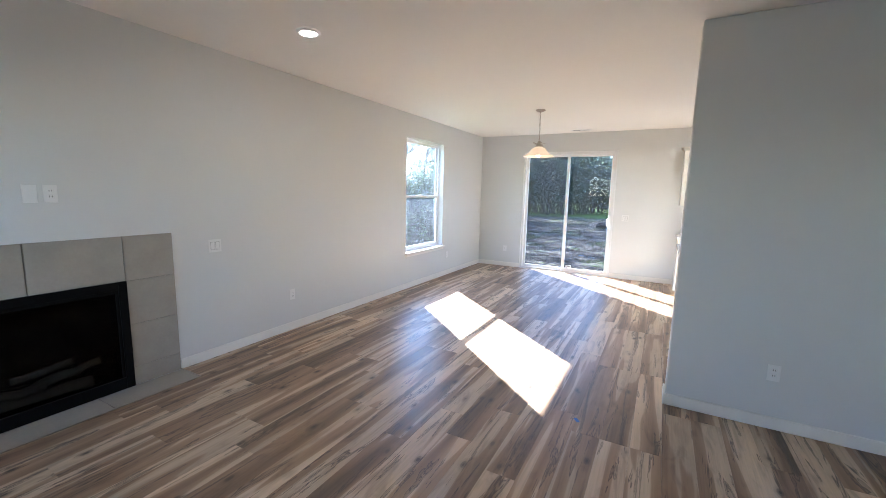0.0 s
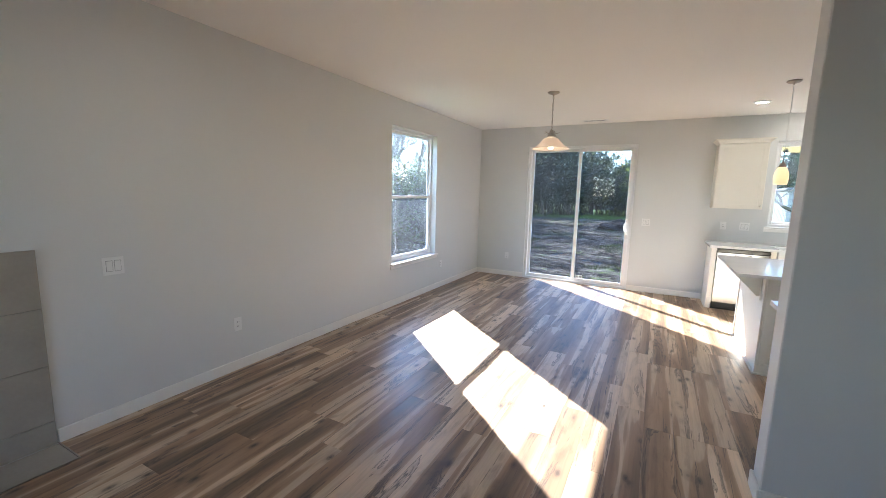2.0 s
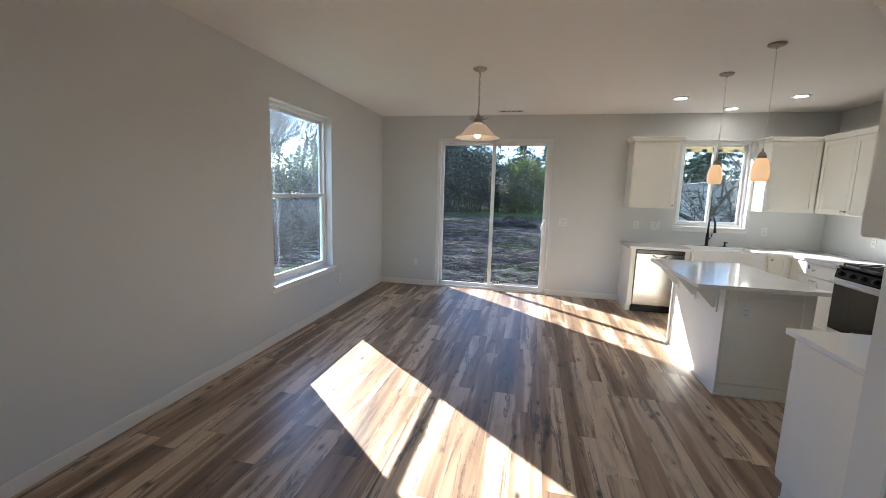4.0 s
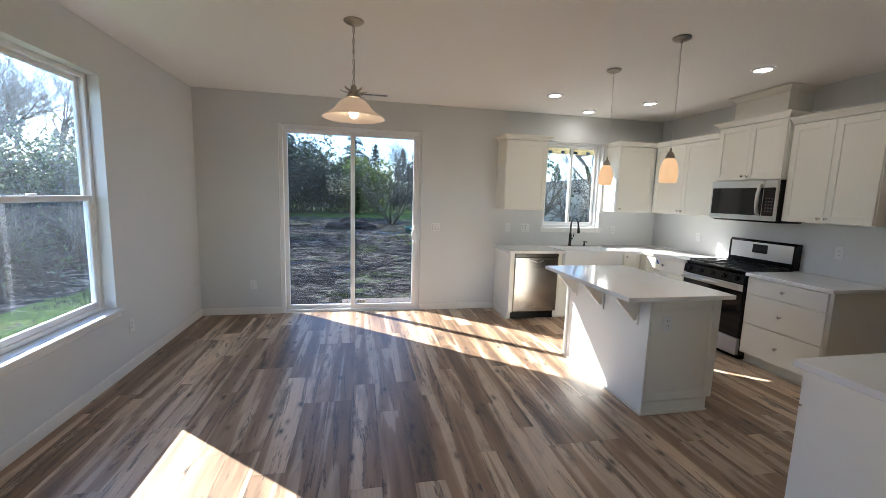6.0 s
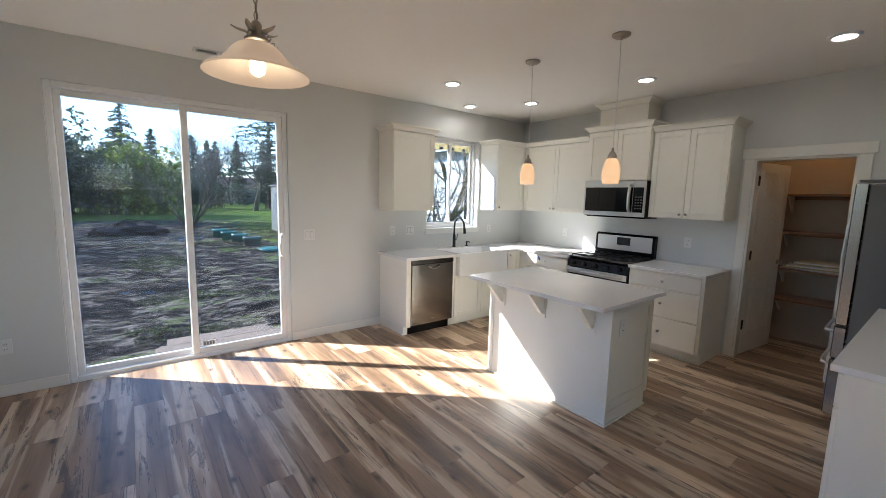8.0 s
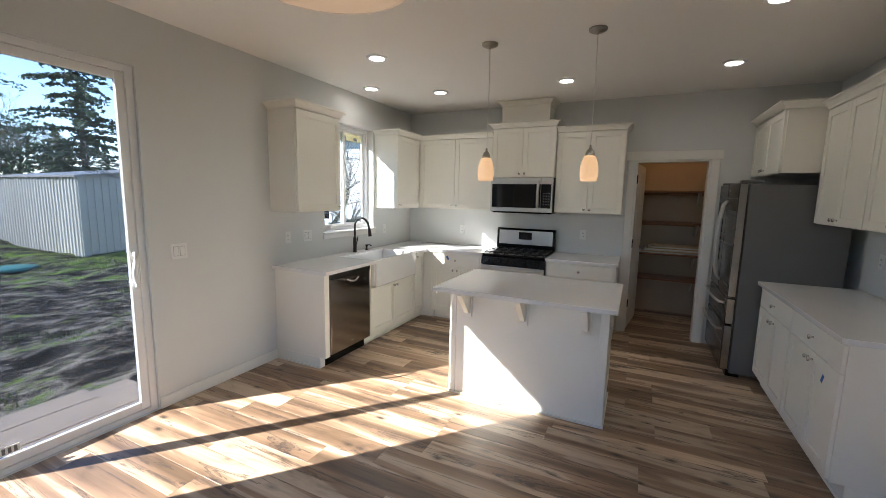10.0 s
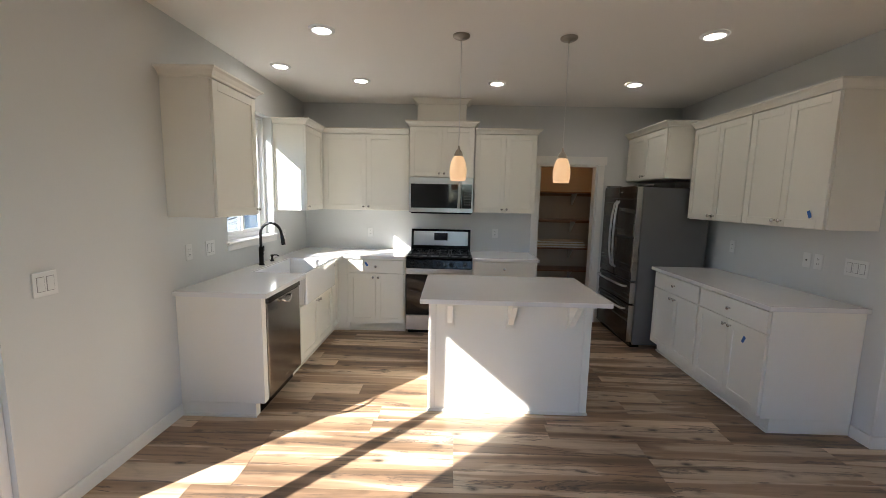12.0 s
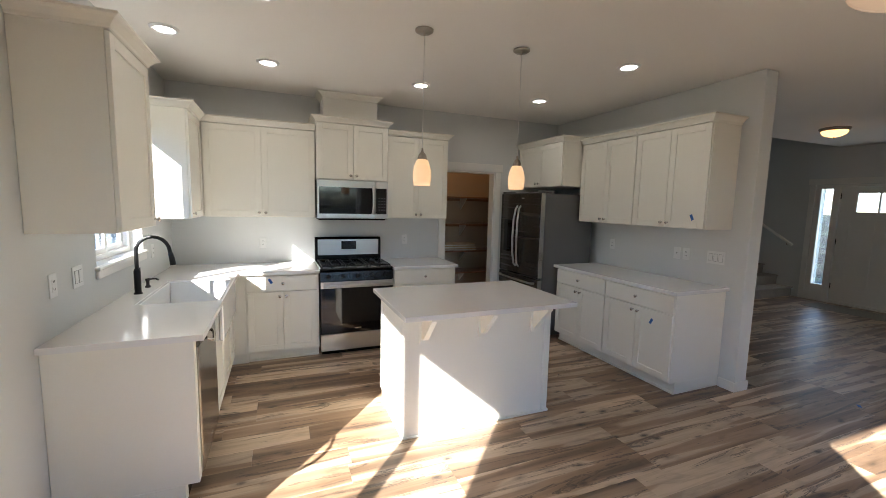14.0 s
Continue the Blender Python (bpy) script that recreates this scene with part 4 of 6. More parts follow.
# refrigerator
fr = thing("refrigerator", pose(3.288, SY1 + 0.10, 0, 0, 0, 180), "black stainless French-door refrigerator", "refrigerator")
fw, fdp = 0.895, 0.70
part("cabinet", boxes([(0, fw, -fdp, 0, 0.03, 1.745)], 0.004), FRIDGESIDE, fr, "matte grey side panels")
for px in (0.01, fw - 0.09):
    part("hinge_cover", box(px, px + 0.08, -fdp - 0.06, -fdp + 0.10, 1.762, 1.782, 0.004), FRIDGESIDE, fr)
part("base_grille", box(0.01, fw - 0.01, -fdp - 0.02, -fdp + 0.08, 0.001, 0.05), BLACK, fr)
fm = fw / 2
for a, b, s in ((0.002, fm - 0.002, -1), (fm + 0.002, fw - 0.002, 1)):
    d = part("door", boxes([(a, b, -fdp - 0.075, -fdp - 0.006, 0.735, 1.76)], 0.01), DARKSTEEL, fr)
    hx = fm + s * 0.035
    part("handle", tube([(hx, -fdp - 0.075, 0.83), (hx, -fdp - 0.105, 0.86), (hx + s * 0.01, -fdp - 0.125, 1.0), (hx + s * 0.012, -fdp - 0.132, 1.2), (hx + s * 0.01, -fdp - 0.125, 1.42), (hx, -fdp - 0.105, 1.56), (hx, -fdp - 0.075, 1.6)], 0.0125, 8), STEEL, d, "curved steel handle")
    if s < 0:
        part("ice_dispenser", boxes([(a + 0.10, a + 0.30, -fdp - 0.079, -fdp - 0.0755, 1.0, 1.42)], 0.001), BLACKGLASS, d)
    part("emblem", box(a + 0.05, a + 0.10, -fdp - 0.0765, -fdp - 0.0752, 1.69, 1.70), STEEL, d) if s > 0 else None
part("door_edge", boxes([(fw - 0.0015, fw + 0.0005, -fdp - 0.068, -fdp - 0.012, 0.745, 1.75)], 0), DWSTEEL, fr, "pale steel door edge")
for z0, z1 in ((0.485, 0.73), (0.055, 0.48)):
    part("drawer_edge", box(fw - 0.0015, fw + 0.0005, -fdp - 0.068, -fdp - 0.012, z0 + 0.01, z1 - 0.01), DWSTEEL, fr)
    d = part("freezer_drawer", boxes([(0.002, fw - 0.002, -fdp - 0.075, -fdp - 0.006, z0, z1)], 0.01), DARKSTEEL, fr)
    zz = z1 - 0.055
    part("handle", tube([(0.06, -fdp - 0.075, zz), (0.075, -fdp - 0.12, zz), (0.2, -fdp - 0.132, zz), (fw / 2, -fdp - 0.138, zz), (fw - 0.2, -fdp - 0.132, zz), (fw - 0.075, -fdp - 0.12, zz), (fw - 0.06, -fdp - 0.075, zz)], 0.0125, 8), STEEL, d, "curved steel handle")

# island
ix0, ix1, iy0, iy1 = 0.945, 1.565, 5.45, 6.635
isl = thing("kitchen_island", pose(0, 0, 0), "off-white kitchen island with corbels under its overhang", "kitchen island")
part("body", boxes([(ix0 + 0.012, ix1 - 0.02, iy0 + 0.02, iy1 - 0.02, 0.105, CB)]), CAB, isl)
part("toe_kick", boxes([(ix0 + 0.013, ix1 - 0.075, iy0 + 0.021, iy1 - 0.021, 0.001, 0.104)]), CAB, isl)
part("back_panel", boxes([(ix0, ix0 + 0.011, iy0 + 0.055, iy1 - 0.055, 0.001, CB)]), CAB, isl)
part("corner_post", boxes([(ix0 - 0.006, ix0 + 0.011, iy0, iy0 + 0.054, 0.001, CB)], 0.002), CAB, isl)
part("corner_post", boxes([(ix0 - 0.006, ix0 + 0.011, iy1 - 0.054, iy1, 0.001, CB)], 0.002), CAB, isl)
for yy, rz, xs in ((iy0 + 0.02, 0, ix0 + 0.012), (iy1 - 0.02, 180, ix1 - 0.02)):
    wdt = ix1 - ix0 - 0.032
    d = shaker("end_panel", None, 0, wdt, 0.105, CB, -0.0005, 0.07)
    d.parent = isl
    d.matrix_basis = pose(xs, yy, 0, 0, 0, rz)
for ya in (iy0 + 0.004, iy1 - 0.0195):
    part("base_moulding", box(ix0, ix1 - 0.06, ya, ya + 0.0155, 0.001, 0.10, 0.002), CAB, isl)
part("shoe_moulding", boxes([(ix0 - 0.018, ix0 - 0.007, iy0 - 0.008, iy1 + 0.008, 0.001, 0.018), (ix0 - 0.006, ix1 - 0.055, iy0 - 0.008, iy0 + 0.003, 0.001, 0.018)], 0.002), CAB, isl)
for i, (a, b) in enumerate(((5.47, 6.04), (6.04, 6.615))):
    d = part("cabinet_door", boxes([(ix1 - 0.019, ix1, a + 0.002, b - 0.002, 0.118, CB - 0.005)], 0.002), CAB, isl)
for yy in (5.60, 6.04, 6.48):
    cb = part("corbel", prism([(ix0 - 0.001, CB - 0.001), (ix0 - 0.19, CB - 0.001), (ix0 - 0.19, CB - 0.02), (ix0 - 0.035, CB - 0.19), (ix0 - 0.001, CB - 0.19)], yy - 0.019, yy + 0.019), CAB, isl)
    part("corbel_backer", box(ix0 - 0.0125, ix0 - 0.0005, yy - 0.034, yy + 0.034, CB - 0.225, CB - 0.001, 0.002), CAB, cb)
it = thing("island_top", pose(0, 0, CH - CT), "white quartz slab overhanging the island", "worktop", "worktops")
part("slab", box(0.715, 1.605, 5.395, 6.685, 0, CT, 0.003), QUARTZ, it)

# ---- wall plates ----


GAPGREY = plain("shadow_gap", (0.32, 0.32, 0.31), 0.6, vary=0.05, bump=0.0)


def plate(m, kind, label, gang=1):
    p = thing("wall_plate", m, label, {"o": "outlet", "s": "light switch", "b": "blank plate", "t": "cable outlet"}[kind], "wall plates")
    w = 0.036 + 0.023 * (gang - 1)
    part("cover", boxes([(-w, w, -0.006, -0.0005, -0.058, 0.058)], 0.002), PLASTIC, p)
    for i in range(gang):
        cx = (i - (gang - 1) / 2) * 0.046
        if kind == "s":
            # flat grey rim that paints in the shade line round the rocker
            part("rocker_gap", box(cx - 0.0185, cx + 0.0185, -0.0068, -0.0061, -0.0355, 0.0355), GAPGREY, p)
            part("rocker", box(cx - 0.0165, cx + 0.0165, -0.0095, -0.0065, -0.033, 0.033, 0.0015), PLASTIC, p)
        elif kind == "o":
            for z in (-0.019, 0.019):
                fc = part("socket_face", box(cx - 0.0165, cx + 0.0165, -0.0085, -0.0065, z - 0.0145, z + 0.0145, 0.001), PLASTIC, p)
                part("slots", boxes([(cx - 0.008, cx - 0.005, -0.0092, -0.0086, z - 0.004, z + 0.007), (cx + 0.005, cx + 0.008, -0.0092, -0.0086, z - 0.004, z + 0.007)]), SLOT, fc)
        elif kind == "t":
            part("socket", lathe([(0.006, -0.0065), (0.005, -0.012), (0.001, -0.0125)], 10, (cx, 0, 0), "y"), SLOT, p)
    return p


nw = lambda x, z: pose(x, YN, z)
ww = lambda y, z: pose(XW, y, z, 0, 0, 90)
sw = lambda x, z: pose(x, SY1, z, 0, 0, 180)
ew = lambda y, z: pose(XE, y, z, 0, 0, -90)
plate(nw(-2.43, 0.385), "o", "white duplex outlet low on the wall")
plate(nw(-0.10, 1.15), "s", "white double rocker switch beside the garden door", 2)
plate(nw(0.94, 1.16), "o", "white duplex outlet above the worktop")
plate(nw(1.20, 1.16), "s", "white double switch plate by the kitchen window", 2)
plate(nw(2.60, 1.14), "o", "white duplex outlet above the worktop")
plate(ww(6.84, 0.385), "o", "white duplex outlet low on the wall")
plate(ww(3.19, 0.40), "o", "white duplex outlet low on the wall")
plate(ww(2.343, 1.037), "s", "white double rocker switch by the fireplace", 2)
plate(ww(1.16, 1.497), "b", "white blank cover plate above the fireplace")
plate(ww(1.26, 1.497), "o", "white outlet above the fireplace")
plate(ew(7.54, 1.13), "o", "white duplex outlet above the worktop")
plate(ew(5.92, 1.15), "o", "white duplex outlet above the worktop")
plate(sw(2.14, 1.17), "o", "white duplex outlet above the worktop")
plate(sw(1.29, 1.165), "t", "white cable outlet above the worktop")
plate(sw(1.19, 1.165), "o", "white duplex outlet above the worktop")
plate(sw(0.90, 1.165), "s", "white triple rocker switch at the wall's end", 3)
plate(pose(1.26, SY0, 0.40), "o", "white duplex outlet low on the hall side")
plate(pose(1.095, iy0 - 0.003 + 0.0115, 0.70), "o", "white outlet on the island's end panel")

# ---- lamps ----


def can_light(x, y):
    c = thing("recessed_light", pose(x, y, H), "white round recessed ceiling light, switched on", "ceiling light", "recessed lights")
    part("trim_ring", lathe([(0.092, -0.0005), (0.09, -0.008), (0.074, -0.016), (0.064, -0.015), (0.062, -0.001)], 28, closed=False), VINYL, c)
    part("diffuser", lathe([(0.062, -0.002), (0.062, -0.005), (0.03, -0.0055), (0.001, -0.0055)], 28), CANGLOW, c, "glowing frosted lens")


# the last position is out of view, added to brighten the fireplace wall
for x, y in ((2.335, 6.06), (2.30, 4.70), (1.085, 4.69), (1.07, 7.43), (2.30, 7.43), (1.88, 8.07), (-1.99, 2.52), (-1.99, -0.34)):
    can_light(x, y)

ch = thing("pendant_lamp", pose(-1.146, 6.028, 0), "brushed nickel pendant with a bell alabaster shade, lit", "pendant lamp")
part("canopy", lathe([(0.07, H - 0.0005), (0.069, H - 0.008), (0.045, H - 0.022), (0.012, H - 0.028), (0.006, H - 0.05)], 24), NICKEL, ch)
lz = H - 0.045
k = 0
bmc = bmesh.new()
while lz > 2.30:
    turn = Matrix.Rotation(math.pi / 2 * (k % 2), 3, "Z")
    pts = [turn @ Vector((0.008 * math.cos(a), 0, 0.02 * math.sin(a))) + Vector((0, 0, lz - 0.02)) for a in [2 * math.pi * i / 10 for i in range(10)]]
    bm_tube(bmc, pts, 0.0022, 5, loop=True)
    lz -= 0.034
    k += 1
part("chain", bmc, NICKEL, ch)
bmc = bmesh.new()
for i in range(9):
    a = i / 8
    p0 = Vector((0.012 + 0.10 * a, -0.02 * a, 2.30 - 0.13 * a))
    turn = Matrix.Rotation(0.6, 3, "Y") @ Matrix.Rotation(math.pi / 2 * (i % 2), 3, "Z")
    bm_tube(bmc, [turn @ Vector((0.007 * math.cos(t), 0, 0.016 * math.sin(t))) + p0 for t in [2 * math.pi * j / 8 for j in range(8)]], 0.0022, 5, loop=True)
part("spare_chain", bmc, NICKEL, ch, "loose end of chain hanging down")
part("cord", tube([(0.004, 0.004, H - 0.04), (-0.006, 0.004, 2.6), (0.006, -0.004, 2.45), (0.0, 0, 2.27)], 0.0025, 6), NICKEL, ch)
part("cap", lathe([(0.008, 2.325), (0.018, 2.32), (0.022, 2.295), (0.035, 2.28), (0.038, 2.26), (0.05, 2.25), (0.05, 2.24)], 20), NICKEL, ch)
bml = bmesh.new()
for i in range(5):
    a = 2 * math.pi * i / 5 + 0.3
    d = Vector((math.cos(a), math.sin(a), 0))
    s = Vector((-d.y, d.x, 0))
    row = [(0.018, 0.006, 2.262), (0.045, 0.018, 2.278), (0.075, 0.014, 2.285), (0.10, 0.002, 2.298)]
    vs = [[bml.verts.new(d * r + s * (w * e) + Vector((0, 0, z + dz))) for e in (-1, 1) for dz in (0,)] + [bml.verts.new(d * r + Vector((0, 0, z - 0.006)))] for r, w, z in row]
    for p, q in zip(vs, vs[1:]):
        bml.faces.new((p[0], p[2], q[2], q[0]))
        bml.faces.new((p[2], p[1], q[1], q[2]))
part("leaf_ornament", bml, NICKEL, ch, "metal leaves round the cap")
out = [(0.05, 2.232), (0.078, 2.222), (0.103, 2.200), (0.126, 2.170), (0.152, 2.143), (0.184, 2.122), (0.212, 2.109), (0.218, 2.099)]
inn = [(0.211, 2.101), (0.180, 2.115), (0.147, 2.137), (0.121, 2.164), (0.097, 2.194), (0.073, 2.215), (0.046, 2.224)]
part("shade", lathe(out + inn, 40, closed=False), SHADE_C, ch, "cream alabaster glass shade")
part("bulb", lathe([(0.012, 2.22), (0.018, 2.19), (0.03, 2.16), (0.034, 2.135), (0.028, 2.11), (0.012, 2.098), (0.001, 2.096)], 16), BULB, ch)

pn = thing("mini_pendant", pose(1.146, 6.445, 0), "slim pendant with a small amber glass shade, lit", "pendant lamp", "island pendants")
part("canopy", lathe([(0.062, H - 0.0005), (0.061, H - 0.012), (0.045, H - 0.022), (0.008, H - 0.026), (0.006, H - 0.04)], 24), NICKEL, pn)
part("cord", tube([(0, 0, H - 0.03), (0.004, -0.003, 2.4), (0, 0, 1.95)], 0.0026, 6), PLASTIC, pn, "thin pale cord")
part("cap", lathe([(0.006, 1.975), (0.009, 1.95), (0.02, 1.94), (0.03, 1.92), (0.034, 1.898)], 18), NICKEL, pn)
part("shade", lathe([(0.034, 1.897), (0.043, 1.885), (0.055, 1.852), (0.062, 1.815), (0.064, 1.785), (0.061, 1.75), (0.055, 1.72), (0.051, 1.722), (0.056, 1.75), (0.059, 1.785), (0.057, 1.815), (0.050, 1.85), (0.039, 1.88), (0.031, 1.89)], 28, closed=False), SHADE_P, pn, "amber frosted glass shade")
part("bulb", lathe([(0.012, 1.885), (0.022, 1.85), (0.024, 1.83), (0.016, 1.81), (0.001, 1.805)], 12), BULB, pn)
copy_thing(pn, pose(1.162, 5.672, 0))

hl = thing("flush_ceiling_lamp", pose(1.68, 0.32, H), "dark bronze flush ceiling lamp with amber bowl, lit", "ceiling lamp")
part("pan", lathe([(0.165, -0.0005), (0.168, -0.012), (0.155, -0.035), (0.14, -0.04)], 32), NICKEL, hl)
part("bowl", lathe([(0.142, -0.041), (0.135, -0.07), (0.10, -0.10), (0.05, -0.118), (0.001, -0.122)], 32), SHADE_H, hl, "amber glass bowl")
part("finial", lathe([(0.012, -0.122), (0.012, -0.13), (0.006, -0.14), (0.001, -0.142)], 12), NICKEL, hl)

vent = thing("ceiling_vent", pose(-0.95, 8.09, H), "white metal air register in the ceiling", "air vent")
part("frame", boxes([(-0.19, 0.19, -0.065, -0.045, -0.006, -0.0005), (-0.19, 0.19, 0.045, 0.065, -0.006, -0.0005), (-0.19, -0.165, -0.045, 0.045, -0.006, -0.0005), (0.165, 0.19, -0.045, 0.045, -0.006, -0.0005), (-0.012, 0.012, -0.045, 0.045, -0.006, -0.0005)], 0.001), VINYL, vent)
part("duct_opening", box(-0.165, 0.165, -0.045, 0.045, -0.0015, -0.0008), SLOT, vent)
for i in range(18):
    x = (-0.158 + 0.017 * i) if i < 9 else (0.022 + 0.017 * (i - 9))
    part("slat", box(x, x + 0.004, -0.044, 0.044, -0.005, -0.002), VINYL, vent)

# ---- pantry and hall things ----
pl = thing("pantry_lamp", pose(3.95, 5.05, H), "small warm globe lamp on the pantry ceiling, lit", "ceiling lamp")
part("lamp_holder", lathe([(0.06, -0.0005), (0.058, -0.02), (0.03, -0.03), (0.03, -0.045)], 18), VINYL, pl)
part("bulb", lathe([(0.028, -0.046), (0.045, -0.07), (0.05, -0.095), (0.042, -0.12), (0.02, -0.138), (0.001, -0.142)], 18), glow("warm_bulb", (1.0, 0.55, 0.22), PANTRY_GLOW), pl)
for z in (1.70, 1.28, 0.86, 0.52):
    shf = thing("pantry_shelf", pose(4.55, 5.05, z), "brown stained wooden shelf on white brackets", "shelf", "pantry shelves")
    part("board", box(-0.40, -0.002, -0.995, 0.995, 0.0, 0.02, 0.002), SHELF, shf)
    part("cleat", box(-0.02, -0.002, -0.995, 0.995, -0.04, -0.001), SHELF, shf)
    for yy in (-0.45, 0.25):
        part("bracket", prism([(-0.021, -0.001), (-0.25, -0.001), (-0.25, -0.012), (-0.035, -0.18), (-0.021, -0.18)], yy - 0.009, yy + 0.009), TRIM, shf)
for i in range(6):
    bd = thing("spare_board", pose(4.34 - 0.02 * (i % 3), 4.86 - 0.03 * i, 0.8805 + 0.0185 * i, 0, 0, 2 * (i % 3) - 2), "loose pale shelf board lying on a pantry shelf", "board", "spare boards")
    part("board", box(-0.12, 0.12, -0.42 + 0.04 * i, 0.42, 0, 0.018, 0.001), PINE if i % 2 else TRIM, bd)
mat_ = thing("door_mat", pose(1.88, -1.22, 0.0005), "flat grey-beige mat inside the front door", "mat")
part("mat_weave", box(-0.57, 0.57, -0.30, 0.22, 0, 0.008, 0.003), MATM, mat_)

tp2 = copy_thing(tp, pose(0.10, 2.925, 0.0015, 90, 0, 35))

# ---- garden ----
G = -0.45


def ground_material():
    a = Mat("mud_and_grass")
    v = a.coords((1, 1, 1), which="Position")
    sep = a.t.nodes.new("ShaderNodeSeparateXYZ")
    a.link(v, sep.inputs[0])
    big = a.noise(v, 0.22, 4, 0.6, 0.4)
    mid = a.noise(a.coords((0.62, 1.5, 1), which="Position"), 1.1, 7, 0.72, 0.6)
    fine = a.noise(v, 9.0, 6, 0.7)
    far = a.math("MULTIPLY", a.math("SUBTRACT", sep.outputs[1], 37.0), 0.05)
    west = a.math("MULTIPLY", a.math("SUBTRACT", -3.8, sep.outputs[0]), 0.45, True)
    bed = a.math("MULTIPLY", a.math("SUBTRACT", -6.3, sep.outputs[0]), 2.0, True)
    south = a.math("MULTIPLY", a.math("SUBTRACT", 26.0, sep.outputs[1]), 0.4, True)
    far = a.math("ADD", a.math("MINIMUM", a.math("MAXIMUM", far, -0.02), 0.5), a.math("MULTIPLY", a.math("MULTIPLY", west, a.math("MULTIPLY", a.math("SUBTRACT", 15.0, sep.outputs[1]), 0.3, True)), 0.4))
    far = a.math("SUBTRACT", far, a.math("MULTIPLY", a.math("MULTIPLY", bed, south), 0.6))
    east = a.math("MULTIPLY", a.math("SUBTRACT", sep.outputs[0], 0.6), 0.25, True)
    beyond = a.math("MULTIPLY", a.math("SUBTRACT", sep.outputs[1], 13.0), 0.2, True)
    far = a.math("ADD", far, a.math("MULTIPLY", a.math("MULTIPLY", east, beyond), 0.10))
    grass = a.math("ADD", a.math("ADD", a.math("MULTIPLY", mid, 0.75), a.math("MULTIPLY", fine, 0.25)), far)
    gmask = a.ramp(grass, [(0.525, 0.0), (0.61, 0.9)])
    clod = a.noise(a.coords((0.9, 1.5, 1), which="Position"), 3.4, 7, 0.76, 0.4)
    # near-black where the bump is low, pale where it is high
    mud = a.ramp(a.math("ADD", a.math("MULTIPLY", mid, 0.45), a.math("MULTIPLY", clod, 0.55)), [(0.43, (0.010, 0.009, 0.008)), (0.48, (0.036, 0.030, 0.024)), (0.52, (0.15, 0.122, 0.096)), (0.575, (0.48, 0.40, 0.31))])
    gcol = a.ramp(fine, [(0.3, (0.09, 0.17, 0.022)), (0.55, (0.21, 0.34, 0.045)), (0.75, (0.32, 0.45, 0.09))])
    gcol = a.mix(a.ramp(big, [(0.4, 0.0), (0.7, 0.5)]), gcol, (0.16, 0.15, 0.06))
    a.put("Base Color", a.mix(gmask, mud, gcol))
    wet = a.ramp(a.math("ADD", a.math("MULTIPLY", big, 0.6), a.math("MULTIPLY", mid, 0.4)), [(0.395, 0.05), (0.415, 0.85)])
    a.put("Roughness", a.mix(gmask, wet, (0.9, 0.9, 0.9)))
    a.put("Specular IOR Level", a.ramp(wet, [(0.1, 0.6), (0.6, 0.12)]))
    a.bump(a.math("MULTIPLY", a.math("ADD", a.math("MULTIPLY", clod, 1.6), a.math("MULTIPLY", mid, 2.0)), wet), 1.0, 0.12)
    return a.m


def height(x, y):
    d = max(0.0, min(1.0, (y - 9.5) / 3.0)) if y > 8 else max(0.0, min(1.0, (-4.5 - x) / 3))
    n = noise.noise((x * 0.35, y * 0.5, 3.1)) * 0.10 + noise.noise((x * 1.1, y * 1.6, 7.7)) * 0.09
    ruts = noise.noise((x * 2.6, y * 3.6, 1.7)) * 0.05 + noise.noise((x * 5.6, y * 6.6, 4.4)) * 0.035
    n += ruts * max(0.0, min(1.0, 0.75 + 0.8 * noise.noise((x * 0.3, y * 0.4, 9.0))))
    fade = max(0.15, 1 - max(0.0, (y - 30) / 30))
    return G + (n * fade) * (0.25 + 0.75 * d) - 0.02


xs = sorted({round(v, 2) for v in [-900, -400, -200, -120, -80, -60, -45, -36, -30, -25, -21, -18] + [-16 + 0.25 * i for i in range(40)] + [-6 + 0.11 * i for i in range(110)] + [6.1 + 0.25 * i for i in range(40)] + [18, 21, 25, 30, 36, 45, 60, 80, 120, 200, 400, 900]})
ys = sorted({round(v, 2) for v in [-900, -300, -100, -40, -15, -6] + [-4 + 1.0 * i for i in range(12)] + [8.7 + 0.09 * i for i in range(150)] + [22.2 + 0.18 * i for i in range(60)] + [33 + 0.8 * i for i in range(30)] + [60, 66, 75, 90, 120, 180, 300, 600, 1500]})
gv = [(x, y, height(x, y) if abs(x) < 60 and y < 80 else G) for y in ys for x in xs]
gf = [(j * len(xs) + i, j * len(xs) + i + 1, (j + 1) * len(xs) + i + 1, (j + 1) * len(xs) + i) for j in range(len(ys) - 1) for i in range(len(xs) - 1)]
me = bpy.data.meshes.new("ground")
me.from_pydata(gv, [], gf)
me.polygons.foreach_set("use_smooth", [True] * len(me.polygons))
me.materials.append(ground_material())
tagged(new("ground", me), "churned wet mud with grass patches and lawn", "ground", kind="structure")

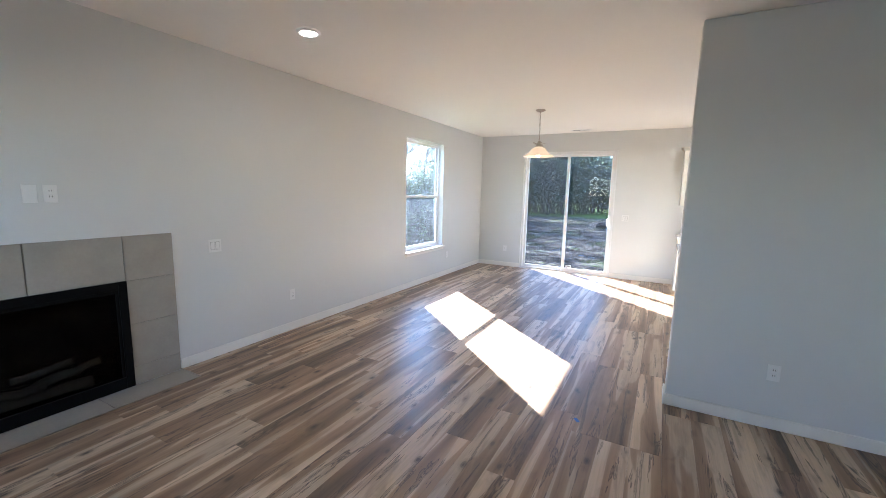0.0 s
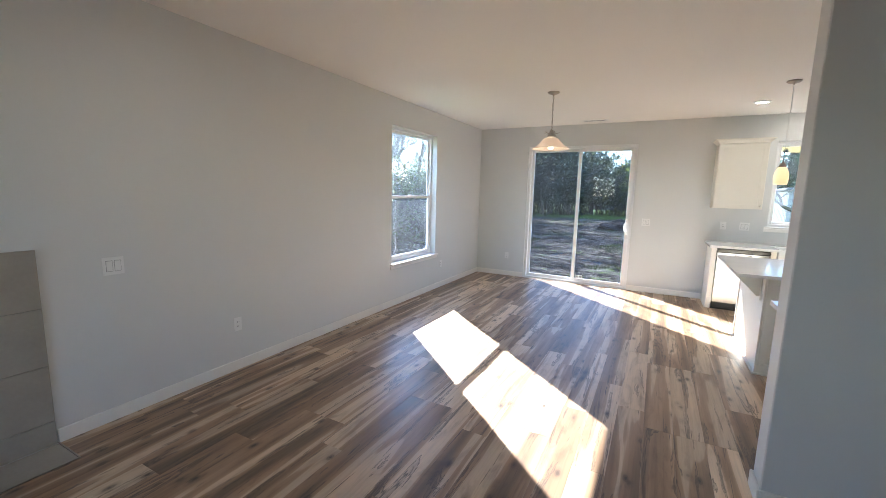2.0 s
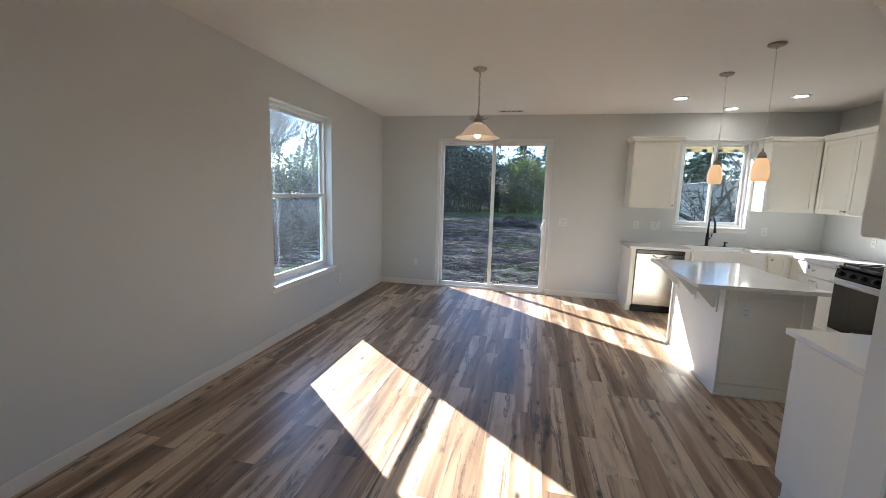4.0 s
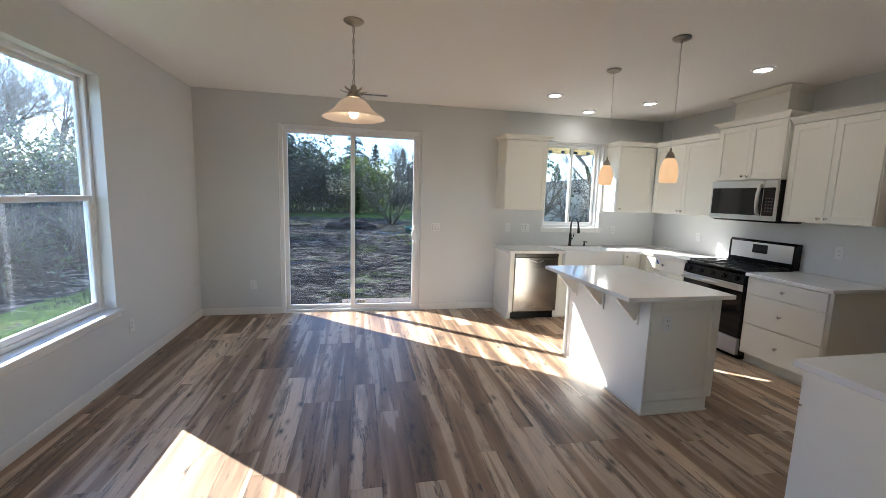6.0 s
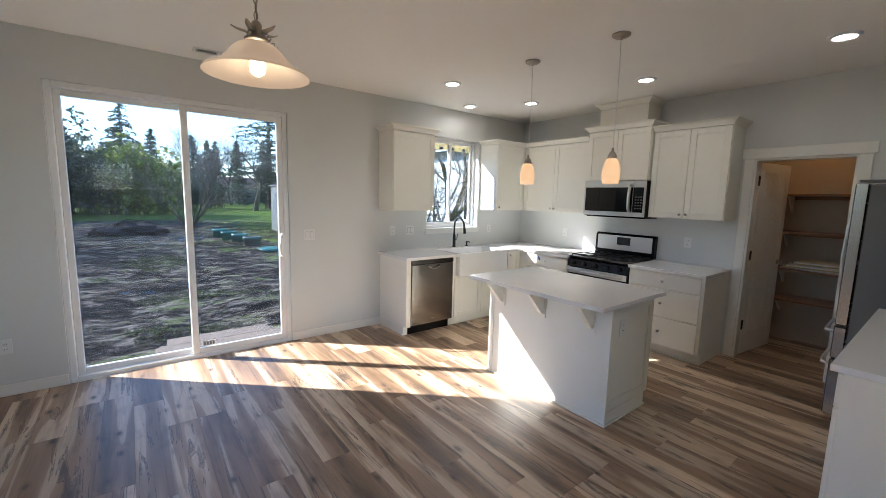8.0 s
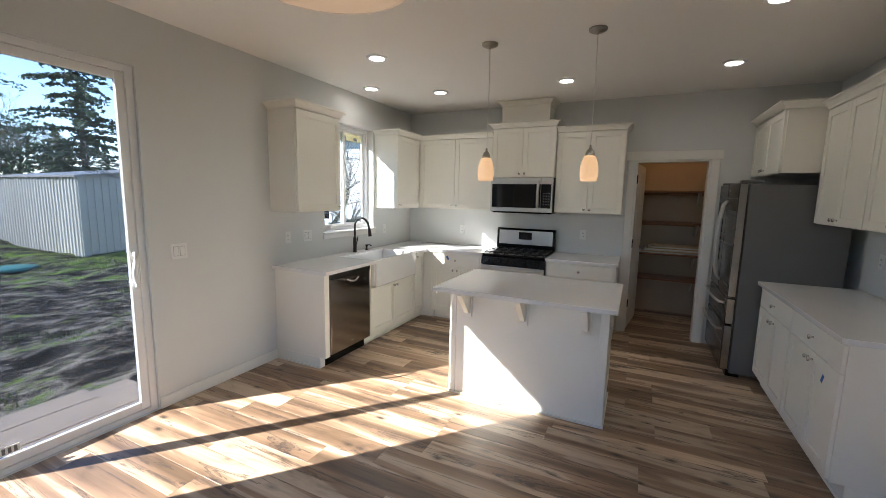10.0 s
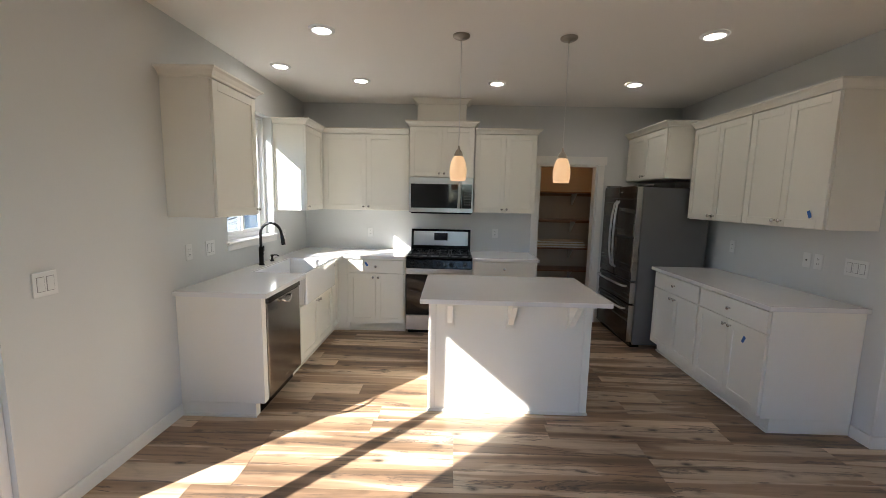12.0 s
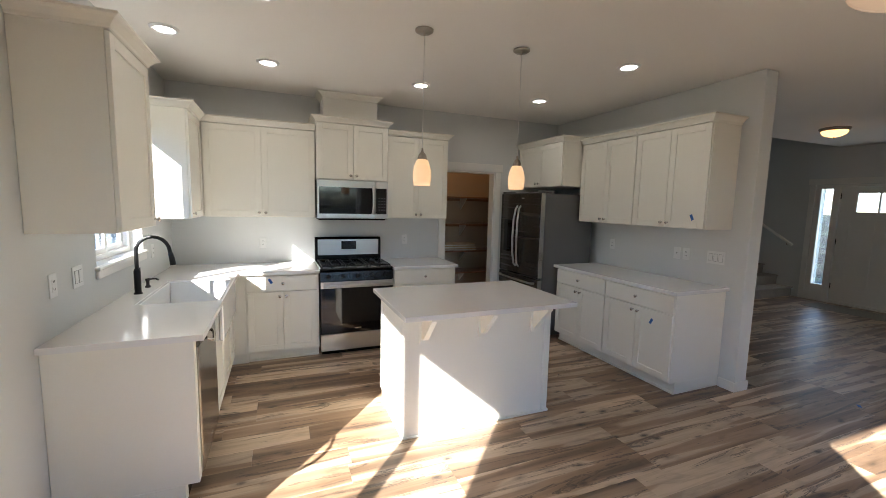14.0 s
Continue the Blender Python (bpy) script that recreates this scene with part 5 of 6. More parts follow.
DECK = plain("weathered_decking", (0.40, 0.30, 0.21), 0.7, vary=0.2, scale=3, grain=20, bump=0.2, stretch=(1, 8, 8))
steps = thing("garden_steps", pose(-0.72, YN + 0.17, G - 0.05), "raw timber steps outside the sliding door", "steps")
for k, (y0, y1, z, xa, xb) in enumerate(((0.02, 0.36, 0.385, -0.78, 1.0), (0.366, 0.70, 0.385, -0.78, 1.0), (0.706, 0.96, 0.385, -0.66, 0.42), (0.99, 1.28, 0.21, -0.72, 0.9))):
    part("tread_board", box(xa, xb, y0, y1, z - 0.038, z, 0.004), DECK, steps)
for x in (-0.58, 0.1, 0.74):
    part("stringer", boxes([(x - 0.02, x + 0.02, 0.03, 0.70 if x > 0.5 else 0.95, 0.0, 0.346), (x - 0.02, x + 0.02, 0.98, 1.26, 0.0, 0.171)]), DECK, steps)

DIRT = plain("dark_soil", (0.035, 0.027, 0.021), 0.95, vary=0.5, scale=4, grain=14, bump=0.9)
bm = bmesh.new()
bmesh.ops.create_icosphere(bm, subdivisions=5, radius=1.0)
for v in bm.verts:
    n = noise.noise(v.co * 2.1) * 0.3 + noise.noise(v.co * 6.0) * 0.12
    v.co = Vector((v.co.x * 1.35, v.co.y * 1.0, v.co.z * 0.6)) * (1 + n)
md_ = thing("soil_mound", pose(-1.7, 27.6, G - 0.05), "heap of dark loose soil on the mud", "soil heap")
part("heap", bm, DIRT, md_)

TEAL = plain("teal_plastic", (0.05, 0.21, 0.175), 0.5, vary=0.2, scale=2, grain=30, bump=0.1)
for x, y, rz, s, nm in ((1.55, 24.6, 20, 0.72, ""), (1.66, 23.2, 12, 0.66, ""), (1.82, 21.9, 15, 0.66, ""), (2.02, 20.7, 12, 0.66, "g")):
    tb = thing("planter_tub", pose(x, y, G - 0.06, 0, 0, rz), "weathered teal plastic tub standing in the mud" if not nm else "grey-green round-lidded tub standing in the mud", "tub", "garden tubs")
    part("tub", lathe([(0.42 * s, -0.1), (0.46 * s, 0.33), (0.50 * s, 0.34), (0.50 * s, 0.42), (0.46 * s, 0.425), (0.44 * s, 0.39), (0.001, 0.385)], 20 if nm else 8), TEAL if not nm else plain("grey_plastic", (0.16, 0.18, 0.16), 0.6, vary=0.2), tb)
    part("rim", lathe([(0.505 * s, 0.345), (0.512 * s, 0.37), (0.505 * s, 0.395)], 20 if nm else 8, closed=False), TEAL, tb)
lid = thing("ground_lid", pose(2.35, 19.3, G), "flat round green access lid in the ground", "lid")
part("cover", lathe([(0.46, -0.02), (0.46, 0.05), (0.40, 0.07), (0.001, 0.085)], 24), TEAL, lid)

METAL = plain("painted_corrugated_steel", (0.56, 0.53, 0.45), 0.45, vary=0.12, scale=0.8, grain=6, bump=0.05, stretch=(1, 1, 0.3))
shed = thing("metal_shed", pose(4.35, 20.6, G - 0.05), "cream corrugated metal shed with grey roof", "shed")
SL_, SWD, SH = 6.1, 12.0, 2.45
for k in range(30):
    y0 = SL_ / 30 * k
    part("cladding_sheet", prism([(0, y0), (-0.03, y0 + 0.03), (-0.03, y0 + 0.09), (0, y0 + 0.12), (0, y0 + 0.2033), (0.03, y0 + 0.2033), (0.03, y0)], 0.0, SH, "z"), METAL, shed)
part("front_wall", boxes([(0.2 * k, 0.2 * k + 0.1, -0.03, 0.0, 0, SH) for k in range(60)] + [(0.03, SWD, 0.0, 0.04, 0, SH)]), METAL, shed)
part("far_walls", boxes([(0.0, SWD, SL_, SL_ + 0.04, 0, SH), (SWD, SWD + 0.04, 0.04, SL_, 0, SH)]), METAL, shed)
part("roof", prism([(-0.12, SH - 0.02), (-0.12, SH + 0.04), (SWD / 2, SH + 0.75), (SWD + 0.12, SH + 0.04), (SWD + 0.12, SH - 0.02), (SWD / 2, SH + 0.68)], -0.15, SL_ + 0.15), plain("roof_steel", (0.30, 0.29, 0.27), 0.5, vary=0.15), shed)
part("gable", prism([(0, SH), (SWD, SH), (SWD / 2, SH + 0.68)], 0.0, 0.04), METAL, shed)

FENCE = plain("weathered_fence_board", (0.075, 0.060, 0.050), 0.85, vary=0.3, scale=2, grain=14, bump=0.3, stretch=(6, 6, 0.6))
fn = thing("board_fence", pose(-8.9, 3.0, G - 0.06), "weathered dark timber board fence along the hedge", "fence")
fb = mesh_of("fence_board", box(-0.011, 0.011, 0.0, 0.138, 0, 1.75, 0.003), FENCE)
for k in range(150):
    b = new("fence_board", fb)
    b.parent = fn
    b.matrix_basis = pose(random.uniform(-0.006, 0.006), 0.146 * k, random.uniform(-0.02, 0.02), random.uniform(-0.6, 0.6), 0, 0)
for z in (0.35, 1.4):
    part("fence_rail", box(-0.06, -0.016, 0, 21.9, z, z + 0.09), FENCE, fn)

SIDING = plain("pale_grey_siding", (0.46, 0.46, 0.44), 0.7, vary=0.06, scale=1.5, grain=30, bump=0.1)
nb = thing("neighbour_house", pose(8.6, 12.0, G - 0.1), "pale grey lap-sided house with a brown roof", "house")
part("wall", box(0.02, 8.5, 0.02, 7.0, 0, 4.0), SIDING, nb)
for k in range(22):
    part("siding_board", prism([(0.0, 0.18 * k), (0.018, 0.18 * k + 0.19), (0.022, 0.18 * k + 0.19), (0.022, 0.18 * k)], 0.0, 7.0), SIDING, nb)
part("roof", prism([(-0.5, 3.95), (-0.5, 4.07), (4.25, 6.4), (9.0, 4.07), (9.0, 3.95), (4.25, 6.25)], -0.4, 7.4), plain("dark_shingle", (0.10, 0.075, 0.06), 0.9, vary=0.2, scale=6), nb)
part("gable", prism([(0.1, 4.0), (8.4, 4.0), (4.25, 6.2)], 0.02, 0.1), SIDING, nb)
wn_ = part("window", box(-0.012, 0.004, 2.6, 3.9, 1.3, 2.6), BLACKGLASS, nb)
part("frame", boxes([(-0.03, -0.013, 2.5, 4.0, 1.2, 1.3), (-0.03, -0.013, 2.5, 4.0, 2.6, 2.7), (-0.03, -0.013, 2.5, 2.6, 1.3, 2.6), (-0.03, -0.013, 3.9, 4.0, 1.3, 2.6)]), VINYL, wn_)
HOUSEW = plain("pale_house_siding", (0.30, 0.29, 0.27), 0.7, vary=0.08)
for x, y, w, d in ((10.5, 86.0, 11.0, 8.0), (-7.6, 62.0, 4.6, 6.0)):
    hs = thing("far_house", pose(x, y, G - 0.1), "distant single-storey pale house behind the lawn", "house", "far houses")
    part("wall", box(0, w, 0, d, 0, 2.7), HOUSEW, hs)
    part("roof", prism([(-0.5, 2.85), (d / 2, 4.9), (d + 0.5, 2.85)], -0.5, w + 0.5, "x"), plain("brown_shingle", (0.13, 0.085, 0.065), 0.9, vary=0.2, scale=6), hs)
    for k in range(4 if w > 6 else 1):
        wn_ = part("window", box(1.2 + 3.2 * k, 2.8 + 3.2 * k, -0.03, -0.002, 1.0, 2.1), BLACKGLASS, hs)
        part("frame", boxes([(1.1 + 3.2 * k, 2.9 + 3.2 * k, -0.05, -0.031, 2.1, 2.2), (1.1 + 3.2 * k, 2.9 + 3.2 * k, -0.05, -0.031, 0.9, 1.0)]), VINYL, wn_)

# ---- trees ----
BARK = plain("grey_bark", (0.10, 0.082, 0.065), 0.9, vary=0.35, scale=3, grain=25, bump=0.6, stretch=(1, 1, 0.3))
MOSS = plain("mossy_bark", (0.078, 0.072, 0.038), 0.95, vary=0.45, scale=4, grain=30, bump=0.6)


def leaf_material(name, dark, light, rough=0.5, through_light=0.4):
    a = Mat(name)
    isl_ = a.t.nodes.new("ShaderNodeNewGeometry").outputs["Random Per Island"]
    a.put("Base Color", a.ramp(isl_, [(0.0, dark), (1.0, light)])).put("Roughness", rough)
    tl, ad = a.n("BsdfTranslucent"), a.n("MixShader", Fac=through_light)
    a.link(a.ramp(isl_, [(0.0, tuple(c * 1.6 for c in dark)), (1.0, tuple(min(0.6, c * 1.8) for c in light))]), tl.inputs[0])
    a.link(a.b.outputs[0], ad.inputs[1])
    a.link(tl.outputs[0], ad.inputs[2])
    a.link(ad.outputs[0], a.t.nodes["Material Output"].inputs[0])
    return a.m


NEEDLE = leaf_material("fir_needles", (0.035, 0.060, 0.040), (0.13, 0.17, 0.10), 0.5, 0.3)
NEEDLE2 = leaf_material("cedar_needles", (0.05, 0.085, 0.06), (0.16, 0.21, 0.13), 0.6)
LAUREL = leaf_material("laurel_leaves", (0.030, 0.042, 0.018), (0.15, 0.17, 0.085), 0.25, 0.25)
BUSH = leaf_material("bush_leaves", (0.09, 0.15, 0.025), (0.38, 0.46, 0.10), 0.5, 0.5)
TWIG = plain("twigs", (0.21, 0.18, 0.145), 0.9, vary=0.35, scale=3, grain=20, bump=0.0)


class Cloud:
    """Vertices and faces of limbs and leaves, gathered before the mesh is made."""

    def __init__(self):
        self.v, self.f = [], []

    def limb(self, p, q, r0, r1, k=4):
        d = (q - p).normalized()
        u = d.orthogonal().normalized()
        w = d.cross(u)
        n = len(self.v)
        for c, r in ((p, r0), (q, r1)):
            for j in range(k):
                a = 2 * math.pi * j / k
                self.v.append(tuple(c + r * (math.cos(a) * u + math.sin(a) * w)))
        for j in range(k):
            self.f.append((n + j, n + (j + 1) % k, n + k + (j + 1) % k, n + k + j))

    def leaves(self, centres, size, rng, flat=0.0, long=1.0):
        c = np.asarray(centres)
        m = len(c)
        u = rng.normal(size=(m, 3))
        u[:, 2] *= 1 - flat
        u /= np.linalg.norm(u, axis=1, keepdims=True)
        w = rng.normal(size=(m, 3))
        w[:, 2] *= 1 - flat
        w -= u * (u * w).sum(1, keepdims=True)
        w /= np.linalg.norm(w, axis=1, keepdims=True) + 1e-6
        s = size * rng.uniform(0.55, 1.3, (m, 1))
        n = len(self.v)
        q = np.stack([c - u * s * long, c + w * s * 0.5, c + u * s * long, c - w * s * 0.5], 1).reshape(-1, 3)
        self.v += [tuple(p) for p in q.tolist()]
        self.f += [(n + 4 * i, n + 4 * i + 1, n + 4 * i + 2, n + 4 * i + 3) for i in range(m)]

    def part(self, name, material, parent, label=""):
        mesh = bpy.data.meshes.new(name)
        mesh.from_pydata(self.v, [], self.f)
        mesh.materials.append(material)
        ob = new(name, mesh)
        ob.parent = parent
        return tagged(ob, label)


def bare_tree(at, h, seed, label, stems=1, spread=0.6, bark=None, depth=5, r=None, name="bare_tree", twigs=2):
    rnd = random.Random(seed)
    t = thing(name, pose(*at), label, "tree")
    trunk, fine = Cloud(), Cloud()

    def grow(p, d, length, rad, level):
        segs = 3
        for s in range(segs):
            d2 = (d + Vector((rnd.uniform(-1, 1), rnd.uniform(-1, 1), rnd.uniform(-0.5, 0.8))) * 0.22).normalized()
            q = p + d2 * (length / segs)
            r1 = rad * (1 - 0.13)
            (trunk if level < 3 else fine).limb(p, q, rad, r1, 6 if level < 2 else 3)
            if level >= 1 and level < depth and rnd.random() < 0.75:
                side = (d2 + Vector((rnd.uniform(-1, 1), rnd.uniform(-1, 1), rnd.uniform(-0.25, 0.8))) * (0.9 + spread)).normalized()
                grow(q, side, length * rnd.uniform(0.45, 0.7), rad * 0.5, level + 1)
            p, d, rad = q, d2, r1
        if level < depth:
            for _ in range(twigs + (1 if level == 0 else 0)):
                d3 = (d + Vector((rnd.uniform(-1, 1), rnd.uniform(-1, 1), rnd.uniform(-0.3, 0.6))) * (0.55 + spread * 0.6)).normalized()
                grow(p, d3, length * rnd.uniform(0.6, 0.85), rad * 0.68, level + 1)

    for s in range(stems):
        a = 2 * math.pi * s / max(1, stems) + rnd.uniform(-0.5, 0.5)
        d = Vector((math.cos(a), math.sin(a), 1.4 if stems > 1 else 9)).normalized()
        grow(Vector((0.06 * math.cos(a), 0.06 * math.sin(a), -0.1)), d, h * (0.34 if stems == 1 else 0.36), r or h * 0.022, 0 if stems == 1 else 1)
    trunk.part("trunk", bark or BARK, t)
    fine.part("branches", TWIG, t)
    return t


def conifer(at, h, seed, label, width=0.28, droop=0.25, density=1.0, material=None, base=0.12, leaf=0.22, name="fir_tree"):
    rnd, rng = random.Random(seed), np.random.default_rng(seed)
    t = thing(name, pose(*at), label, "tree")
    trunk, crown_ = Cloud(), Cloud()
    n = 8
    for i in range(n):
        trunk.limb(Vector((0, 0, h * i / n - (0.3 if i == 0 else 0))), Vector((0, 0, h * (i + 1) / n)), h * 0.017 * (1 - i / n) + 0.015, h * 0.017 * (1 - (i + 1) / n) + 0.015, 8)
    z = h * base
    pts = []
    while z < h * 0.985:
        f = (z / h - base) / (1 - base)
        for b in range(rnd.randint(4, 6)):
            a = rnd.uniform(0, 2 * math.pi)
            length = h * width * (1 - f) ** 0.85 * rnd.uniform(0.55, 1.15) + 0.25
            p = Vector((0, 0, z))
            k = 5
            for s in range(k):
                u = (s + 1) / k
                q = Vector((math.cos(a) * length * u, math.sin(a) * length * u, z + length * (0.12 * u - droop * u * u)))
                trunk.limb(p, q, 0.035 * (1 - u) + 0.008, 0.03 * (1 - u) + 0.006, 3)
                m = max(2, int(7 * density * length / k / leaf * 0.55))
                for _ in range(m):
                    c = p.lerp(q, rnd.random())
                    side = rnd.uniform(-1, 1) * length * 0.16 * (1.1 - u)
                    pts.append((c.x - math.sin(a) * side, c.y + math.cos(a) * side, c.z - abs(rnd.gauss(0, 0.14)) * (0.5 + droop * 2)))
                p = q
        z += h * 0.028 * rnd.uniform(0.7, 1.3)
    crown_.leaves(pts, leaf, rng, 0.45, 0.9)
    trunk.part("trunk", BARK, t)
    crown_.part("crown", material or NEEDLE, t)
    return t


def shrub(at, size, seed, label, material, leaf=0.09, count=9000, name="shrub", stems=26, low=0.05):
    """A leafy thicket: stems with leaves gathered in uneven clumps round them."""
    rnd, rng = random.Random(seed), np.random.default_rng(seed)
    t = thing(name, pose(*at), label, "shrub")
    wood, crown_ = Cloud(), Cloud()
    tips = []
    for _ in range(stems):
        x, y = rnd.uniform(-1, 1) * size[0] * 0.85, rnd.uniform(-1, 1) * size[1] * 0.6
        p, d = Vector((x, y, -0.1)), Vector((rnd.uniform(-0.3, 0.3), rnd.uniform(-0.3, 0.3), 1))
        hh = size[2] * rnd.uniform(0.65, 1.1)
        for s in range(6):
            q = p + d.normalized() * hh / 6
            wood.limb(p, q, 0.035 * (1 - s / 6) + 0.006, 0.035 * (1 - (s + 1) / 6) + 0.006, 4)
            for _ in range(4):
                e = q + Vector((rnd.gauss(0, 0.45), rnd.gauss(0, 0.45), rnd.gauss(0.1, 0.35)))
                wood.limb(q, e, 0.009, 0.004, 3)
                tips.append(e)
            p, d = q, d + Vector((rnd.uniform(-0.4, 0.4), rnd.uniform(-0.4, 0.4), 0))
    tips = np.array([tuple(e) for e in tips])
    c = tips[rng.integers(0, len(tips), count)] + rng.normal(0, 0.17, (count, 3))
    c = c[c[:, 2] > low + 0.5 * rng.random(len(c)) * (low > 0.1)]
    crown_.leaves(c, leaf, rng, 0.2, 0.85)
    wood.part("stems", BARK, t)
    crown_.part("crown", material, t)
    return t


bare_tree((1.0, 31.0, G), 5.6, 11, "bare multi-stemmed fruit tree on the mud's edge", stems=6, spread=0.75, r=0.066, bark=MOSS)
bare_tree((9.2, 51.7, G), 9.5, 5, "old mossy bare fruit tree with spreading limbs", spread=1.0, r=0.30, bark=MOSS, twigs=3)
bare_tree((15.5, 60.0, G), 11.0, 8, "tall bare deciduous tree behind the lawn", spread=0.7)
bare_tree((-3.0, 52.0, G), 9.0, 21, "bare tree in front of the conifers", spread=0.7)
bare_tree((5.0, 70.0, G), 11.0, 25, "bare tree far behind the lawn", spread=0.7)
bare_tree((-9.5, 40.0, G), 7.5, 33, "bare shrubby tree under the conifers", stems=4, spread=0.6, r=0.08)
bare_tree((4.15, 11.9, G), 5.2, 14, "mossy bare fruit tree outside the kitchen window", spread=0.95, r=0.15, bark=MOSS, stems=3)
conifer((12.5, 58.0, G), 21.0, 2, "tall drooping fir with open tiers", 0.30, 0.18, 0.6, NEEDLE2, leaf=0.22)
conifer((18.0, 52.0, G), 19.0, 3, "dense dark evergreen beside the fir", 0.34, 0.3, 1.3, NEEDLE, leaf=0.26)
c1 = conifer((-10.0, 44.0, G), 15.0, 4, "dark dense conifer at the garden's edge", 0.30, 0.3, 1.15, NEEDLE, base=0.14, leaf=0.20)
c2 = conifer((-10.5, 51.0, G), 12.5, 6, "dark conifer at the garden's edge", 0.27, 0.25, 1.1, NEEDLE, base=0.14, leaf=0.20)
for i, (x, y, s) in enumerate(((-14.0, 46.0, 1.05), (-2.0, 66.0, 0.85), (-13.0, 55.0, 0.95), (-18.5, 62.0, 1.1))):
    copy_thing(c1 if i % 2 else c2, pose(x, y, G, 0, 0, 70 * i) @ Matrix.Scale(s, 4))
w1 = bare_tree((-18.0, 26.0, G), 9.0, 51, "bare alder in the thicket beside the garden", spread=0.7, twigs=3, depth=5)
tagged(w1, group="thicket trees")
for i, (x, y, s) in enumerate(((-15.0, 21.0, 0.92), (-22.0, 33.0, 1.1), (-13.0, 29.5, 1.0), (-20.0, 18.5, 0.9), (-17.0, 37.0, 1.1), (-11.0, 34.5, 0.95), (-14.5, 25.0, 0.95), (-10.0, 27.0, 0.8))):
    copy_thing(w1, pose(x, y, G, 0, 0, 47 * i + 20) @ Matrix.Scale(s, 4))
far_c = conifer((2.0, 95.0, G), 13.0, 9, "distant conifer in the tree line", 0.24, 0.2, 1.0, NEEDLE2, base=0.04, leaf=0.32)
tagged(far_c, group="tree line")
rr = random.Random(4)
for i in range(34):
    x = -62 + 4.2 * i + rr.uniform(-1.5, 1.5)
    copy_thing(far_c, pose(x, rr.uniform(86, 112), G, 0, 0, rr.uniform(0, 360)) @ Matrix.Scale(rr.uniform(0.55, 1.1), 4))
for i in range(15):
    copy_thing(w1, pose(-13 + 2.6 * i + rr.uniform(-1, 1), rr.uniform(60, 82), G, 0, 0, rr.uniform(0, 360)) @ Matrix.Scale(rr.uniform(0.75, 1.15), 4))
for i in range(14):
    copy_thing(far_c, pose(-22 + 3.9 * i + rr.uniform(-1.2, 1.2), rr.uniform(74, 84), G, 0, 0, rr.uniform(0, 360)) @ Matrix.Scale(rr.uniform(0.5, 0.85), 4))
THICKET = leaf_material("thicket_leaves", (0.036, 0.050, 0.034), (0.19, 0.215, 0.125), 0.45, 0.35)
t1 = shrub((-11.5, 42.0, G), (3.0, 1.8, 5.6), 61, "dense dark thicket of evergreen scrub", THICKET, 0.17, 8000, stems=46, low=0.9)
tagged(t1, group="thicket")
for i, (x, y, s) in enumerate(((-16.0, 41.0, 1.15), (-7.4, 44.5, 1.1), (-4.2, 47.0, 0.9), (-20.5, 40.0, 1.1), (-1.0, 52.0, 0.72), (2.6, 56.0, 0.62), (6.5, 60.0, 0.55), (-13.5, 47.0, 1.4), (-9.0, 49.0, 1.35))):
    copy_thing(t1, pose(x, y, G, 0, 0, 67 * i) @ Matrix.Scale(s, 4))
shrub((-1.0, 46.0, G), (3.0, 1.5, 5.6), 7, "yellow-green leafy bush in front of the trees", BUSH, 0.22, 8000)
h1 = shrub((-10.3, 9.0, G), (1.2, 2.6, 2.55), 12, "overgrown laurel hedge behind the fence", LAUREL, 0.05, 30000, stems=60)
tagged(h1, group="hedge")
for i, (x, y, s) in enumerate(((-10.6, 13.6, 1.05), (-10.3, 18.0, 1.15), (-10.5, 23.0, 1.2), (-10.5, 4.4, 1.0), (-11.5, 28.5, 1.2), (-12.5, 11.0, 1.15), (-12.5, 17.0, 1.2))):
    copy_thing(h1, pose(x, y, G, 0, 0, 180 * (i % 2)) @ Matrix.Scale(s, 4))
s1 = shrub((-8.0, 12.2, G), (0.8, 1.4, 1.5), 13, "straggling leafy shrub against the fence", LAUREL, 0.05, 1300, stems=22)
tagged(s1, group="fence shrubs")
copy_thing(s1, pose(-8.1, 16.2, G, 0, 0, 90))
copy_thing(s1, pose(-8.1, 8.7, G, 0, 0, 200) @ Matrix.Scale(0.8, 4))
shrub((4.3, 12.6, G), (0.9, 0.5, 2.7), 91, "dark mossy shrub outside the kitchen window", leaf_material("moss_leaves", (0.02, 0.022, 0.010), (0.10, 0.10, 0.04), 0.7, 0.2), 0.05, 650, stems=12)
bare_tree((-11.5, 14.5, G), 6.0, 41, "thin bare tree above the hedge", spread=0.6)
bare_tree((-13.0, 20.0, G), 6.5, 42, "thin bare tree above the hedge", spread=0.6)

for i, y in enumerate((7.6, 10.4, 13.0, 15.2, 18.2)):
    bare_tree((-7.7 - 0.25 * (i % 2), y, G), 2.3 + 0.2 * (i % 3), 70 + i, "tangle of bare pale stems growing along the fence", stems=5, spread=0.9, r=0.024, name="bare_shrub")

